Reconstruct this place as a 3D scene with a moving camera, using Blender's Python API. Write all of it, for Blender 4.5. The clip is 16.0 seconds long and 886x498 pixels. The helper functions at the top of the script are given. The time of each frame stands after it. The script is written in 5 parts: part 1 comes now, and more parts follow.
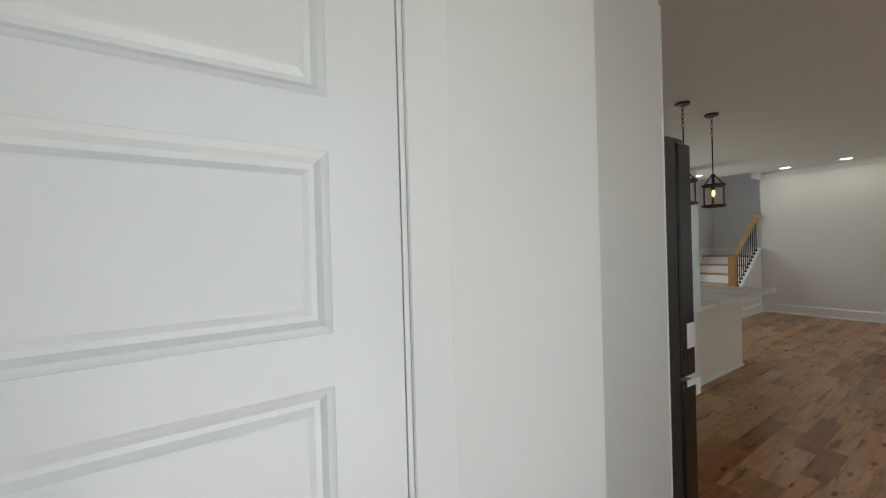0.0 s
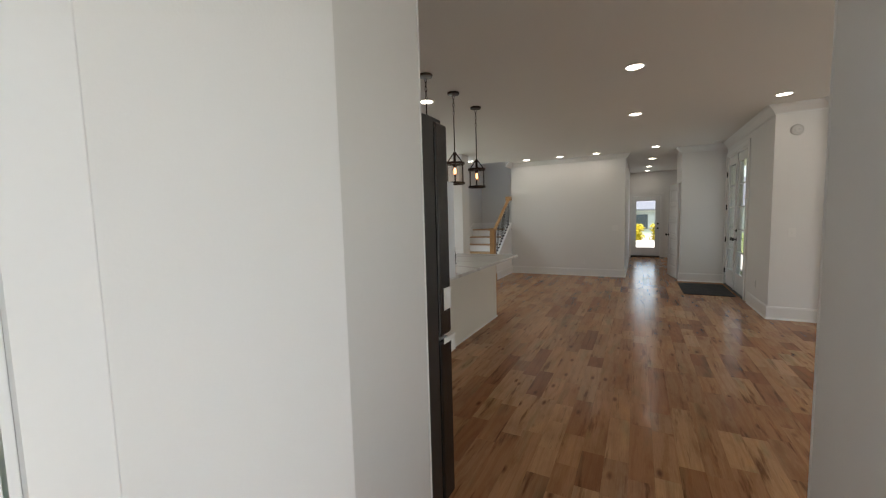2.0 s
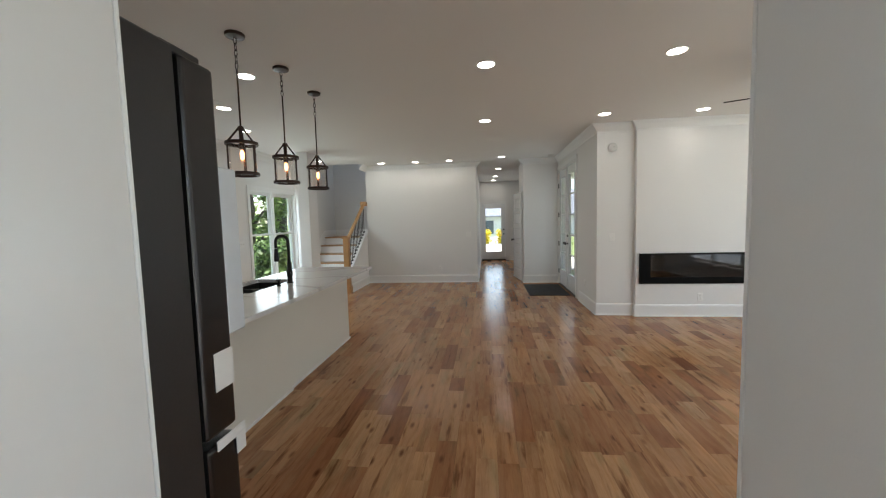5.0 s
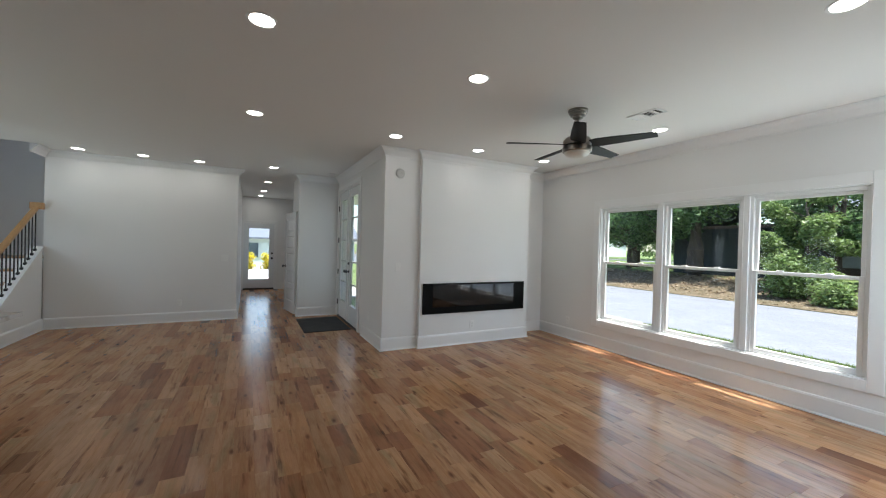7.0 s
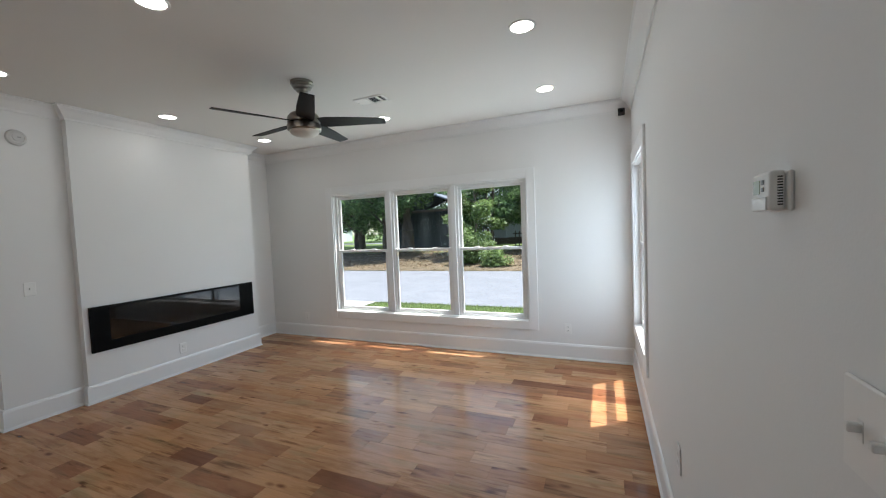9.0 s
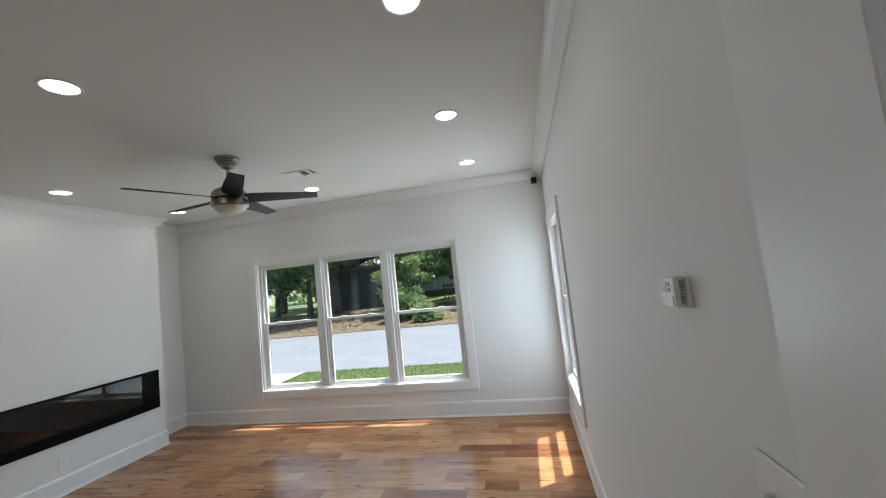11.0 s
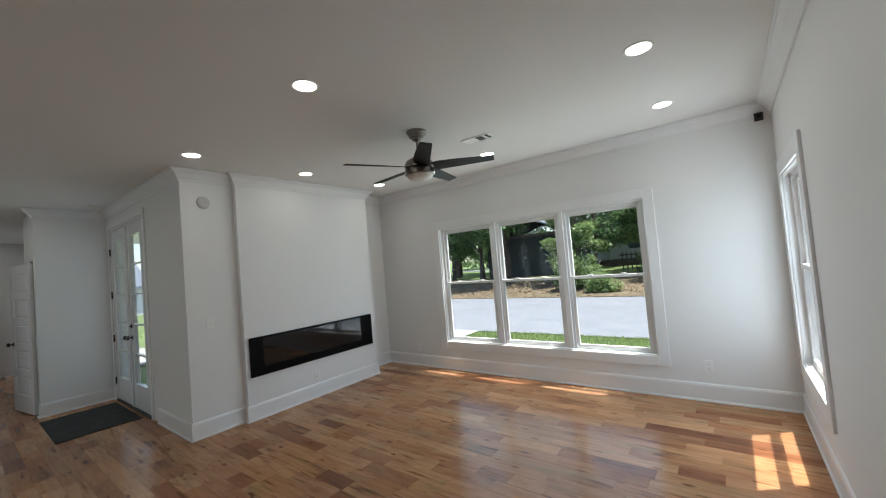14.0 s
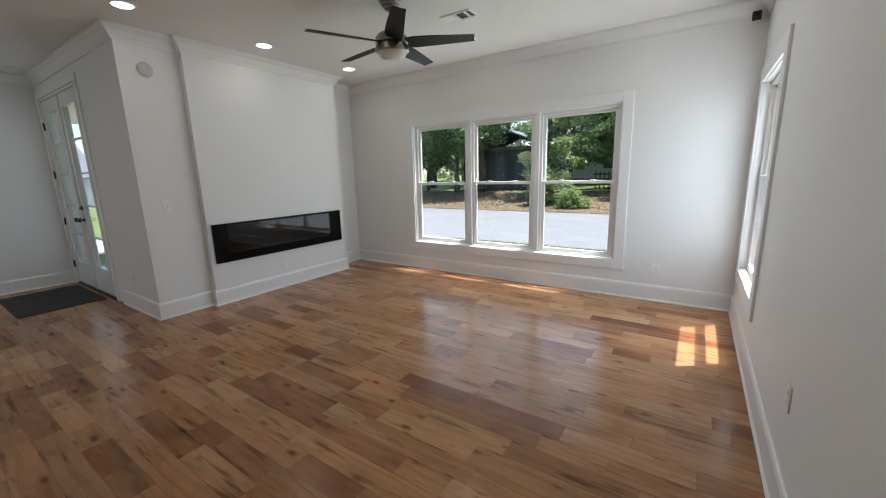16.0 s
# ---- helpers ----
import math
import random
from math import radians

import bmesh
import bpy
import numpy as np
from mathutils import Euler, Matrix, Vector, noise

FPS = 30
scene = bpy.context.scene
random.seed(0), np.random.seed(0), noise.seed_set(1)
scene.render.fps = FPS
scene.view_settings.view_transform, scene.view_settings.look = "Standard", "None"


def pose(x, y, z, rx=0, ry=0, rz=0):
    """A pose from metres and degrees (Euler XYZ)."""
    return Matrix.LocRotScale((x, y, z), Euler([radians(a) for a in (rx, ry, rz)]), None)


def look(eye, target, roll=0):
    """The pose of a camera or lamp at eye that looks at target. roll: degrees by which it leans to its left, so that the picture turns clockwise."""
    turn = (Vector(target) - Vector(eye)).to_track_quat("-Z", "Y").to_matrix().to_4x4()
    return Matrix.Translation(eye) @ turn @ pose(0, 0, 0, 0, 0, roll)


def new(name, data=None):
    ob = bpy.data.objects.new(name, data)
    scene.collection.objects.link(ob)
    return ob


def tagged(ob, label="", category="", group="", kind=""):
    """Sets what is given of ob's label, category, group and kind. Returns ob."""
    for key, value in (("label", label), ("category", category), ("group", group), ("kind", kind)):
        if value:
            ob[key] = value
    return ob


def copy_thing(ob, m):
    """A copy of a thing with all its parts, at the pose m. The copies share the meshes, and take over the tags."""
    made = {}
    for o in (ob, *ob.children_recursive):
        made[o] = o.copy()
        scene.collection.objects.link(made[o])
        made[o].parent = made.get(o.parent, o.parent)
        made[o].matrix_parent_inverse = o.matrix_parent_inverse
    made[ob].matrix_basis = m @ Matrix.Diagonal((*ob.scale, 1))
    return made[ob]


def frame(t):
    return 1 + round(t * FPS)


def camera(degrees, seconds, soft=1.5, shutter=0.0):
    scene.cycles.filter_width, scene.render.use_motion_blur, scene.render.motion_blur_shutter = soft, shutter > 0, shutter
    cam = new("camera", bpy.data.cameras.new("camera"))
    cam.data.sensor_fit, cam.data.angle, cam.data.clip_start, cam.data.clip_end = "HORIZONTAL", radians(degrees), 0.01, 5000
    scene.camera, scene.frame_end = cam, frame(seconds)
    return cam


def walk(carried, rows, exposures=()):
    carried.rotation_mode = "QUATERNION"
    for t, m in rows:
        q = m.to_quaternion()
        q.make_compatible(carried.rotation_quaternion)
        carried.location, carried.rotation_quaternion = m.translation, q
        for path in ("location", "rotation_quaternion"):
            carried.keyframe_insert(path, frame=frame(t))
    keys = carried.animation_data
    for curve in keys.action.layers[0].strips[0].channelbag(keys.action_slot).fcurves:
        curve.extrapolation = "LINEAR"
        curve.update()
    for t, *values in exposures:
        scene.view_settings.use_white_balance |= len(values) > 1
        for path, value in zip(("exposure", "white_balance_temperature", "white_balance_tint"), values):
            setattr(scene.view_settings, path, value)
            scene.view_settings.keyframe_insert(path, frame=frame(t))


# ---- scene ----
cam = camera(99.3, 16.0, soft=1.15)
PATH = [
    (0, (0.196, 0.069, 1.451), (1.29, 1.743, 1.444), -1.6),
    (0.5, (0.231, 0.073, 1.439), (1.536, 1.586, 1.353), -2.1),
    (1, (0.267, 0.072, 1.42), (1.774, 1.382, 1.301), -1.6),
    (1.5, (0.323, 0.052, 1.416), (2.013, 1.107, 1.252), -0.8),
    (2, (0.354, 0.031, 1.433), (2.122, 0.951, 1.27), -1.5),
    (2.5, (0.361, 0.04, 1.45), (2.144, 0.935, 1.314), -2.0),
    (3, (0.365, 0.028, 1.437), (2.162, 0.899, 1.322), -3.0),
    (3.5, (0.391, 0.033, 1.444), (2.233, 0.803, 1.331), -2.1),
    (6, (1.436, 0.142, 1.44), (3.416, -0.107, 1.301), 0.8),
    (6.5, (1.604, 0.109, 1.432), (3.531, -0.42, 1.355), 3.0),
    (7, (1.776, 0.128, 1.437), (3.552, -0.793, 1.421), 1.5),
    (7.5, (1.887, 0.06, 1.419), (3.379, -1.27, 1.37), -0.7),
    (8, (1.994, -0.055, 1.421), (3.23, -1.628, 1.416), -1.1),
    (8.5, (2.086, -0.12, 1.47), (3.115, -1.835, 1.43), -1.0),
    (9, (2.117, -0.149, 1.481), (2.902, -1.986, 1.387), -2.4),
    (11.5, (2.17, -0.032, 1.628), (2.559, -1.978, 1.877), -6.1),
    (12, (2.174, -0.006, 1.635), (2.713, -1.903, 1.968), -6.6),
    (12.5, (2.186, 0.002, 1.629), (2.929, -1.819, 1.99), -7.0),
    (13, (2.213, -0.013, 1.596), (3.178, -1.74, 1.893), -6.1),
    (13.5, (2.218, -0.035, 1.568), (3.358, -1.671, 1.726), -5.4),
    (14, (2.233, -0.047, 1.549), (3.441, -1.64, 1.627), -4.9),
    (14.5, (2.217, -0.057, 1.479), (3.442, -1.638, 1.495), -3.9),
    (15, (2.235, -0.055, 1.442), (3.429, -1.655, 1.329), -3.1),
    (15.5, (2.223, -0.073, 1.405), (3.361, -1.696, 1.14), -2.3),
    (16, (2.216, -0.08, 1.382), (3.311, -1.707, 0.991), -1.5),
]
EXPOSURES = [(0.0, 1.12, 7050, 9), (3.7, 1.43, 7400, 13), (6.0, 1.66, 6300, 5), (7.0, 1.32, 6250, 7), (9.0, 1.16, 6200, 8), (12.5, 0.99, 6200, 5), (16.0, 1.15, 6400, 9)]
walk(cam, [(t, look(eye, target, roll)) for t, eye, target, roll in PATH], EXPOSURES)

# ---- world and sun ----
SUN_WAY = Vector((0.255, 0.172, -1.0)).normalized()
SUN_STRENGTH, SKY_STRENGTH, CAN_WATTS = 4.6, 0.15, 0.38
world = bpy.data.worlds.new("world")
scene.world = world
world.use_nodes = True
wn = world.node_tree
sky = wn.nodes.new("ShaderNodeTexSky")
sky.sky_type, sky.sun_disc = "NISHITA", False
sky.sun_elevation = math.asin(-SUN_WAY.z)
sky.sun_rotation = math.atan2(-SUN_WAY.x, -SUN_WAY.y)
wn.links.new(sky.outputs[0], wn.nodes["Background"].inputs[0])
wn.nodes["Background"].inputs[1].default_value = SKY_STRENGTH
sun = new("sun", bpy.data.lights.new("sun", "SUN"))
sun.data.energy, sun.data.angle, sun.data.color = SUN_STRENGTH, radians(0.55), (1.0, 0.95, 0.88)
sun.matrix_world = look((0, 0, 30), Vector((0, 0, 30)) + SUN_WAY)

H = 2.74  # ceiling height


def daylight(name, at, way, width, height, watts, colour=(0.76, 0.89, 1.0), spread=180):
    """Sky light that enters through a window or glazed door."""
    ob = new(name, bpy.data.lights.new(name, "AREA"))
    ob.data.shape, ob.data.size, ob.data.size_y, ob.data.energy, ob.data.color = "RECTANGLE", width, height, watts, colour
    ob.data.spread = radians(spread)
    ob.matrix_world = look(at, Vector(at) + Vector(way))
    return ob


daylight("daylight_south", (4.285, -4.524, 1.23), (0, 1, 0), 2.55, 1.5, 7.5)
daylight("daylight_west", (1.805, -3.76, 1.27), (1, 0, 0), 0.85, 1.42, 5.5)
daylight("daylight_french", (8.65, -1.482, 1.35), (0, 1, 0), 1.2, 1.9, 1.5)
daylight("daylight_back_door", (6.01, 4.145, 1.15), (0, -1, 0), 0.62, 1.6, 3.2)
daylight("daylight_north", (7.87, 4.18, 1.22), (0, -1, 0), 1.40, 1.5, 8)
daylight("daylight_front", (14.245, -0.16, 1.15), (-1, 0, 0), 0.62, 1.6, 1.6)
daylight("daylight_passage", (0.42, -0.48, 1.30), (0, 1, 0), 1.1, 1.7, 2.1)


# ---- materials ----
def nodes_of(name):
    m = bpy.data.materials.new(name)
    m.use_nodes = True
    return m, m.node_tree, m.node_tree.nodes["Principled BSDF"]


def add(t, kind, **settings):
    n = t.nodes.new(kind)
    for key, value in settings.items():
        if key in ("blend_type", "data_type", "operation", "noise_dimensions", "wave_type", "bands_direction", "feature"):
            if key == "blend_type": n.blend_type = value
            elif key == "data_type": n.data_type = value
            elif key == "operation": n.operation = value
            elif key == "noise_dimensions": n.noise_dimensions = value
            elif key == "wave_type": n.wave_type = value
            elif key == "bands_direction": n.bands_direction = value
            elif key == "feature": n.feature = value
        else:
            n.inputs[key].default_value = value
    return n


def ramp(t, source, stops):
    r = t.nodes.new("ShaderNodeValToRGB")
    while len(r.color_ramp.elements) < len(stops):
        r.color_ramp.elements.new(0.5)
    for e, (at, c) in zip(r.color_ramp.elements, stops):
        e.position, e.color = at, (*c, 1) if len(c) == 3 else c
    t.links.new(source, r.inputs[0])
    return r.outputs[0]


def mixed(t, fac, a, b, blend="MIX"):
    n = t.nodes.new("ShaderNodeMix")
    n.data_type, n.blend_type = "RGBA", blend
    for k, v in ((0, fac), (6, a), (7, b)):
        if isinstance(v, (int, float)):
            n.inputs[k].default_value = v
        elif isinstance(v, tuple):
            n.inputs[k].default_value = (*v, 1)
        else:
            t.links.new(v, n.inputs[k])
    return n.outputs[2]


def bumped(t, b, height, strength, distance=0.01):
    n = t.nodes.new("ShaderNodeBump")
    n.inputs["Strength"].default_value, n.inputs["Distance"].default_value = strength, distance
    t.links.new(height, n.inputs["Height"])
    t.links.new(n.outputs[0], b.inputs["Normal"])


def noise_at(t, scale, detail=3, rough=0.5, stretch=None, vec=None):
    n = add(t, "ShaderNodeTexNoise", Scale=scale, Detail=detail, Roughness=rough)
    if vec is None:
        vec = t.nodes.new("ShaderNodeNewGeometry").outputs["Position"]
    if stretch:
        m = t.nodes.new("ShaderNodeMapping")
        m.inputs["Scale"].default_value = stretch
        t.links.new(vec, m.inputs[0])
        vec = m.outputs[0]
    t.links.new(vec, n.inputs["Vector"])
    return n.outputs[0]


def surface(name, base, rough=0.5, metal=0.0, vary=0.06, fine=60.0, coarse=1.5, bump=0.1, spec=0.5, coat=0.0, stretch=None):
    """A painted, moulded or cast surface: two scales of variation and fine relief."""
    m, t, b = nodes_of(name)
    n1, n2 = noise_at(t, coarse, 4), noise_at(t, fine, 3, stretch=stretch)
    lo, hi = tuple(c * (1 - vary) for c in base), tuple(min(1, c * (1 + vary)) for c in base)
    c1 = ramp(t, n1, [(0.3, lo), (0.7, hi)])
    c2 = mixed(t, 0.35, c1, ramp(t, n2, [(0.3, lo), (0.7, hi)]))
    t.links.new(c2, b.inputs["Base Color"])
    r = t.nodes.new("ShaderNodeMapRange")
    r.inputs["To Min"].default_value, r.inputs["To Max"].default_value = rough * 0.88, min(1, rough * 1.12)
    t.links.new(n1, r.inputs["Value"])
    t.links.new(r.outputs[0], b.inputs["Roughness"])
    b.inputs["Metallic"].default_value = metal
    b.inputs["Specular IOR Level"].default_value = spec
    b.inputs["Coat Weight"].default_value = coat
    if bump:
        bumped(t, b, n2, bump, 0.002)
    return m


def glowing(name, colour, strength):
    m, t, b = nodes_of(name)
    b.inputs["Base Color"].default_value = (*colour, 1)
    b.inputs["Emission Color"].default_value = (*colour, 1)
    b.inputs["Emission Strength"].default_value = strength
    return m


def glassy(name, tint=(1, 1, 1), rough=0.0, ior=1.45):
    m, t, b = nodes_of(name)
    b.inputs["Base Color"].default_value = (*tint, 1)
    b.inputs["Roughness"].default_value = rough
    b.inputs["Transmission Weight"].default_value = 1.0
    b.inputs["IOR"].default_value = ior
    return m


def plank_wood(name, per_object):
    """Hickory-like floor boards: each board its own tone, dark mineral streaks and knots along the grain."""
    m, t, b = nodes_of(name)
    geo = t.nodes.new("ShaderNodeNewGeometry")
    if per_object:
        rnd = t.nodes.new("ShaderNodeObjectInfo").outputs["Random"]
    else:
        rnd = geo.outputs["Random Per Island"]
    off = t.nodes.new("ShaderNodeVectorMath")
    off.operation = "SCALE"
    off.inputs[0].default_value = (37.0, 91.0, 53.0)
    t.links.new(rnd, off.inputs["Scale"])
    pos = t.nodes.new("ShaderNodeVectorMath")
    t.links.new(geo.outputs["Position"], pos.inputs[0])
    t.links.new(off.outputs[0], pos.inputs[1])
    v = pos.outputs[0]
    tone = ramp(t, rnd, [(0.0, (0.20, 0.080, 0.038)), (0.06, (0.30, 0.130, 0.060)), (0.20, (0.42, 0.205, 0.096)), (0.36, (0.56, 0.325, 0.170)),
                         (0.50, (0.38, 0.180, 0.085)), (0.66, (0.51, 0.275, 0.135)), (0.80, (0.33, 0.168, 0.086)), (1.0, (0.54, 0.315, 0.165))])
    # cathedral grain: distorted bands stretched along the board
    wave = add(t, "ShaderNodeTexWave", wave_type="RINGS", Scale=1.1, Distortion=13.0, Detail=4.0)
    wave.inputs["Detail Scale"].default_value = 1.1
    mp = t.nodes.new("ShaderNodeMapping")
    mp.inputs["Scale"].default_value = (0.75, 5.0, 5.0)
    t.links.new(v, mp.inputs[0])
    t.links.new(mp.outputs[0], wave.inputs["Vector"])
    grain = noise_at(t, 9.0, 5, 0.6, (1.0, 22.0, 22.0), v)
    streak = noise_at(t, 2.4, 4, 0.6, (0.8, 8.0, 8.0), v)
    blotch = noise_at(t, 3.0, 4, 0.6, (1.0, 3.0, 3.0), v)
    olive = noise_at(t, 2.2, 3, 0.5, (0.9, 4.0, 4.0), v)
    knots = add(t, "ShaderNodeTexVoronoi", Scale=1.0)
    mk = t.nodes.new("ShaderNodeMapping")
    mk.inputs["Scale"].default_value = (3.2, 8.0, 8.0)
    t.links.new(v, mk.inputs[0])
    t.links.new(mk.outputs[0], knots.inputs["Vector"])
    c = mixed(t, ramp(t, wave.outputs[1], [(0.60, (0, 0, 0)), (0.85, (0.30, 0.30, 0.30))]), tone, (0.70, 0.57, 0.45), "MULTIPLY")
    c = mixed(t, ramp(t, grain, [(0.36, (0.28, 0.28, 0.28)), (0.56, (0, 0, 0))]), c, (0.66, 0.54, 0.43), "MULTIPLY")
    c = mixed(t, ramp(t, blotch, [(0.50, (0, 0, 0)), (0.75, (0.8, 0.8, 0.8))]), c, (0.62, 0.52, 0.44), "MULTIPLY")
    c = mixed(t, ramp(t, blotch, [(0.28, (0.6, 0.6, 0.6)), (0.46, (0, 0, 0))]), c, (1.22, 1.18, 1.08), "MULTIPLY")
    c = mixed(t, ramp(t, olive, [(0.56, (0, 0, 0)), (0.70, (0.75, 0.75, 0.75))]), c, (0.70, 0.84, 0.84), "MULTIPLY")
    c = mixed(t, ramp(t, streak, [(0.57, (0, 0, 0)), (0.68, (0.85, 0.85, 0.85))]), c, (0.38, 0.29, 0.22), "MULTIPLY")
    c = mixed(t, ramp(t, knots.outputs["Distance"], [(0.05, (0.9, 0.9, 0.9)), (0.17, (0, 0, 0))]), c, (0.28, 0.18, 0.12), "MULTIPLY")
    t.links.new(c, b.inputs["Base Color"])
    rr = ramp(t, blotch, [(0.3, (0.15, 0.15, 0.15)), (0.75, (0.27, 0.27, 0.27))])
    t.links.new(rr, b.inputs["Roughness"])
    b.inputs["Specular IOR Level"].default_value = 0.18
    bumped(t, b, grain, 0.08, 0.0015)
    return m


def simple_wood(name, base, stretch, rough=0.38):
    m, t, b = nodes_of(name)
    g = noise_at(t, 7.0, 5, 0.6, stretch)
    big = noise_at(t, 3.0, 3)
    dark, light = tuple(x * 0.68 for x in base), tuple(min(1, x * 1.18) for x in base)
    c = ramp(t, g, [(0.3, dark), (0.5, base), (0.72, light)])
    c = mixed(t, 0.25, c, ramp(t, big, [(0.3, dark), (0.7, light)]))
    t.links.new(c, b.inputs["Base Color"])
    b.inputs["Roughness"].default_value = rough
    bumped(t, b, g, 0.12, 0.002)
    return m


def quartz_stone():
    m, t, b = nodes_of("white_quartz")
    base = ramp(t, noise_at(t, 2.0, 5), [(0.3, (0.66, 0.66, 0.66)), (0.7, (0.78, 0.78, 0.77))])
    w = add(t, "ShaderNodeTexWave", Scale=0.55, Distortion=14.0, Detail=4.0)
    w.inputs["Detail Scale"].default_value = 0.8
    t.links.new(t.nodes.new("ShaderNodeNewGeometry").outputs["Position"], w.inputs["Vector"])
    c = mixed(t, ramp(t, w.outputs[1], [(0.0, (0.5, 0.5, 0.5)), (0.035, (0, 0, 0))]), base, (0.40, 0.37, 0.34))
    t.links.new(c, b.inputs["Base Color"])
    b.inputs["Roughness"].default_value = 0.14
    b.inputs["Specular IOR Level"].default_value = 0.38
    return m


def ground_cover(name, a, c2, c3, scale, bump, rough=0.95):
    m, t, b = nodes_of(name)
    n1, n2 = noise_at(t, scale, 6, 0.65), noise_at(t, scale * 0.08, 4)
    c = ramp(t, n1, [(0.25, a), (0.5, c2), (0.75, c3)])
    c = mixed(t, ramp(t, n2, [(0.35, (0, 0, 0)), (0.7, (0.55, 0.55, 0.55))]), c, a)
    t.links.new(c, b.inputs["Base Color"])
    b.inputs["Roughness"].default_value = rough
    b.inputs["Specular IOR Level"].default_value = 0.2
    bumped(t, b, n1, bump, 0.05)
    return m


def leaf_green(name, dark, light):
    m, t, b = nodes_of(name)
    geo = t.nodes.new("ShaderNodeNewGeometry")
    c = ramp(t, geo.outputs["Random Per Island"], [(0.0, dark), (0.7, light), (1.0, tuple(min(1, x * 1.35) for x in light))])
    t.links.new(c, b.inputs["Base Color"])
    b.inputs["Roughness"].default_value = 0.5
    tr = t.nodes.new("ShaderNodeBsdfTranslucent")
    t.links.new(c, tr.inputs[0])
    mx = t.nodes.new("ShaderNodeMixShader")
    mx.inputs[0].default_value = 0.45
    t.links.new(b.outputs[0], mx.inputs[1])
    t.links.new(tr.outputs[0], mx.inputs[2])
    t.links.new(mx.outputs[0], t.nodes["Material Output"].inputs[0])
    return m


WALL = surface("wall_paint", (0.79, 0.785, 0.775), 0.62, vary=0.012, fine=180, coarse=0.8, bump=0.10, spec=0.35)
# white wall paint with the stairwell's shade put into its colour
SHADE_WALL = surface("wall_paint_shaded", (0.70, 0.695, 0.68), 0.62, vary=0.015, fine=180, coarse=0.8, bump=0.10, spec=0.35)
CEILING = surface("ceiling_paint", (0.76, 0.745, 0.72), 0.85, vary=0.015, fine=150, coarse=0.6, bump=0.12, spec=0.2)
TRIM = surface("trim_paint", (0.81, 0.81, 0.805), 0.32, vary=0.012, fine=90, coarse=1.2, bump=0.05)
GLOSS = surface("cabinet_paint", (0.72, 0.715, 0.70), 0.22, vary=0.012, fine=40, coarse=1.0, bump=0.03)
ISLAND = surface("island_paint", (0.74, 0.72, 0.66), 0.42, vary=0.015, fine=60, coarse=0.9, bump=0.05)
DOORPAINT = surface("door_paint", (0.79, 0.80, 0.81), 0.26, vary=0.012, fine=120, coarse=1.0, bump=0.05)
VINYL = surface("window_vinyl", (0.80, 0.81, 0.81), 0.35, vary=0.01, fine=60, coarse=2.0, bump=0.03)
FLOOR_ONE = plank_wood("floor_board_wood", True)
FLOOR_MANY = plank_wood("floor_boards_wood", False)
UNDER = surface("subfloor_dark", (0.05, 0.03, 0.02), 0.8, vary=0.2)
OAK_X = simple_wood("oak_tread", (0.42, 0.24, 0.11), (14, 1, 14))
OAK_Z = simple_wood("oak_newel", (0.46, 0.25, 0.105), (14, 14, 1))
OAK_R = simple_wood("oak_rail", (0.47, 0.27, 0.12), (1.4, 14, 14))
BLACK = surface("black_iron", (0.018, 0.017, 0.017), 0.42, metal=0.4, vary=0.25, fine=90)
BRONZE = surface("dark_bronze", (0.045, 0.026, 0.019), 0.42, metal=0.6, vary=0.3, fine=70)
NICKEL = surface("brushed_nickel", (0.30, 0.28, 0.25), 0.30, metal=1.0, vary=0.06, fine=60, stretch=(1, 1, 30))
BLADE = surface("dark_blade", (0.010, 0.009, 0.008), 0.55, vary=0.2, fine=30, spec=0.18, stretch=(1, 1, 1))
FROST = surface("frosted_shade", (0.62, 0.58, 0.52), 0.35, vary=0.02, fine=60, bump=0.02)
STEEL = surface("black_stainless", (0.040, 0.037, 0.037), 0.26, metal=0.75, vary=0.12, fine=50, stretch=(30, 30, 1))
FRIDGE_SIDE = surface("fridge_side", (0.016, 0.015, 0.015), 0.45, vary=0.2, fine=120, bump=0.15)
FILM = surface("protective_film", (0.62, 0.66, 0.70), 0.22, vary=0.05, fine=30, bump=0.15)
SINKMAT = surface("black_granite_sink", (0.016, 0.016, 0.016), 0.42, vary=0.3, fine=200, bump=0.15)
PLASTIC = surface("white_plastic", (0.78, 0.775, 0.755), 0.35, vary=0.01, fine=90, bump=0.03)
PLATE = surface("wall_plate_plastic", (0.82, 0.815, 0.80), 0.35, vary=0.01, fine=90, bump=0.03)
DETECTOR = surface("detector_plastic", (0.60, 0.595, 0.58), 0.45, vary=0.02, fine=90, bump=0.03)
GREYPL = surface("grey_plastic", (0.30, 0.31, 0.30), 0.4, vary=0.05)
SLOT = surface("dark_slot", (0.02, 0.02, 0.02), 0.6, vary=0.1)
MAT = surface("door_mat", (0.055, 0.053, 0.052), 0.92, vary=0.3, fine=160, coarse=6, bump=0.6, spec=0.1)
FIREBOX = surface("firebox_inside", (0.015, 0.015, 0.016), 0.7, vary=0.2)
EMBER = surface("ember_bed", (0.10, 0.10, 0.11), 0.25, vary=0.5, fine=60, bump=0.5)
QUARTZ = quartz_stone()
GLASS = glassy("window_glass", (0.97, 0.985, 0.98), ior=1.18)
LAMPGLASS = glassy("lamp_glass", (1.0, 0.97, 0.94))
BLACKGLASS = surface("black_glass", (0.004, 0.004, 0.005), 0.04, vary=0.05, bump=0.0, spec=0.22)
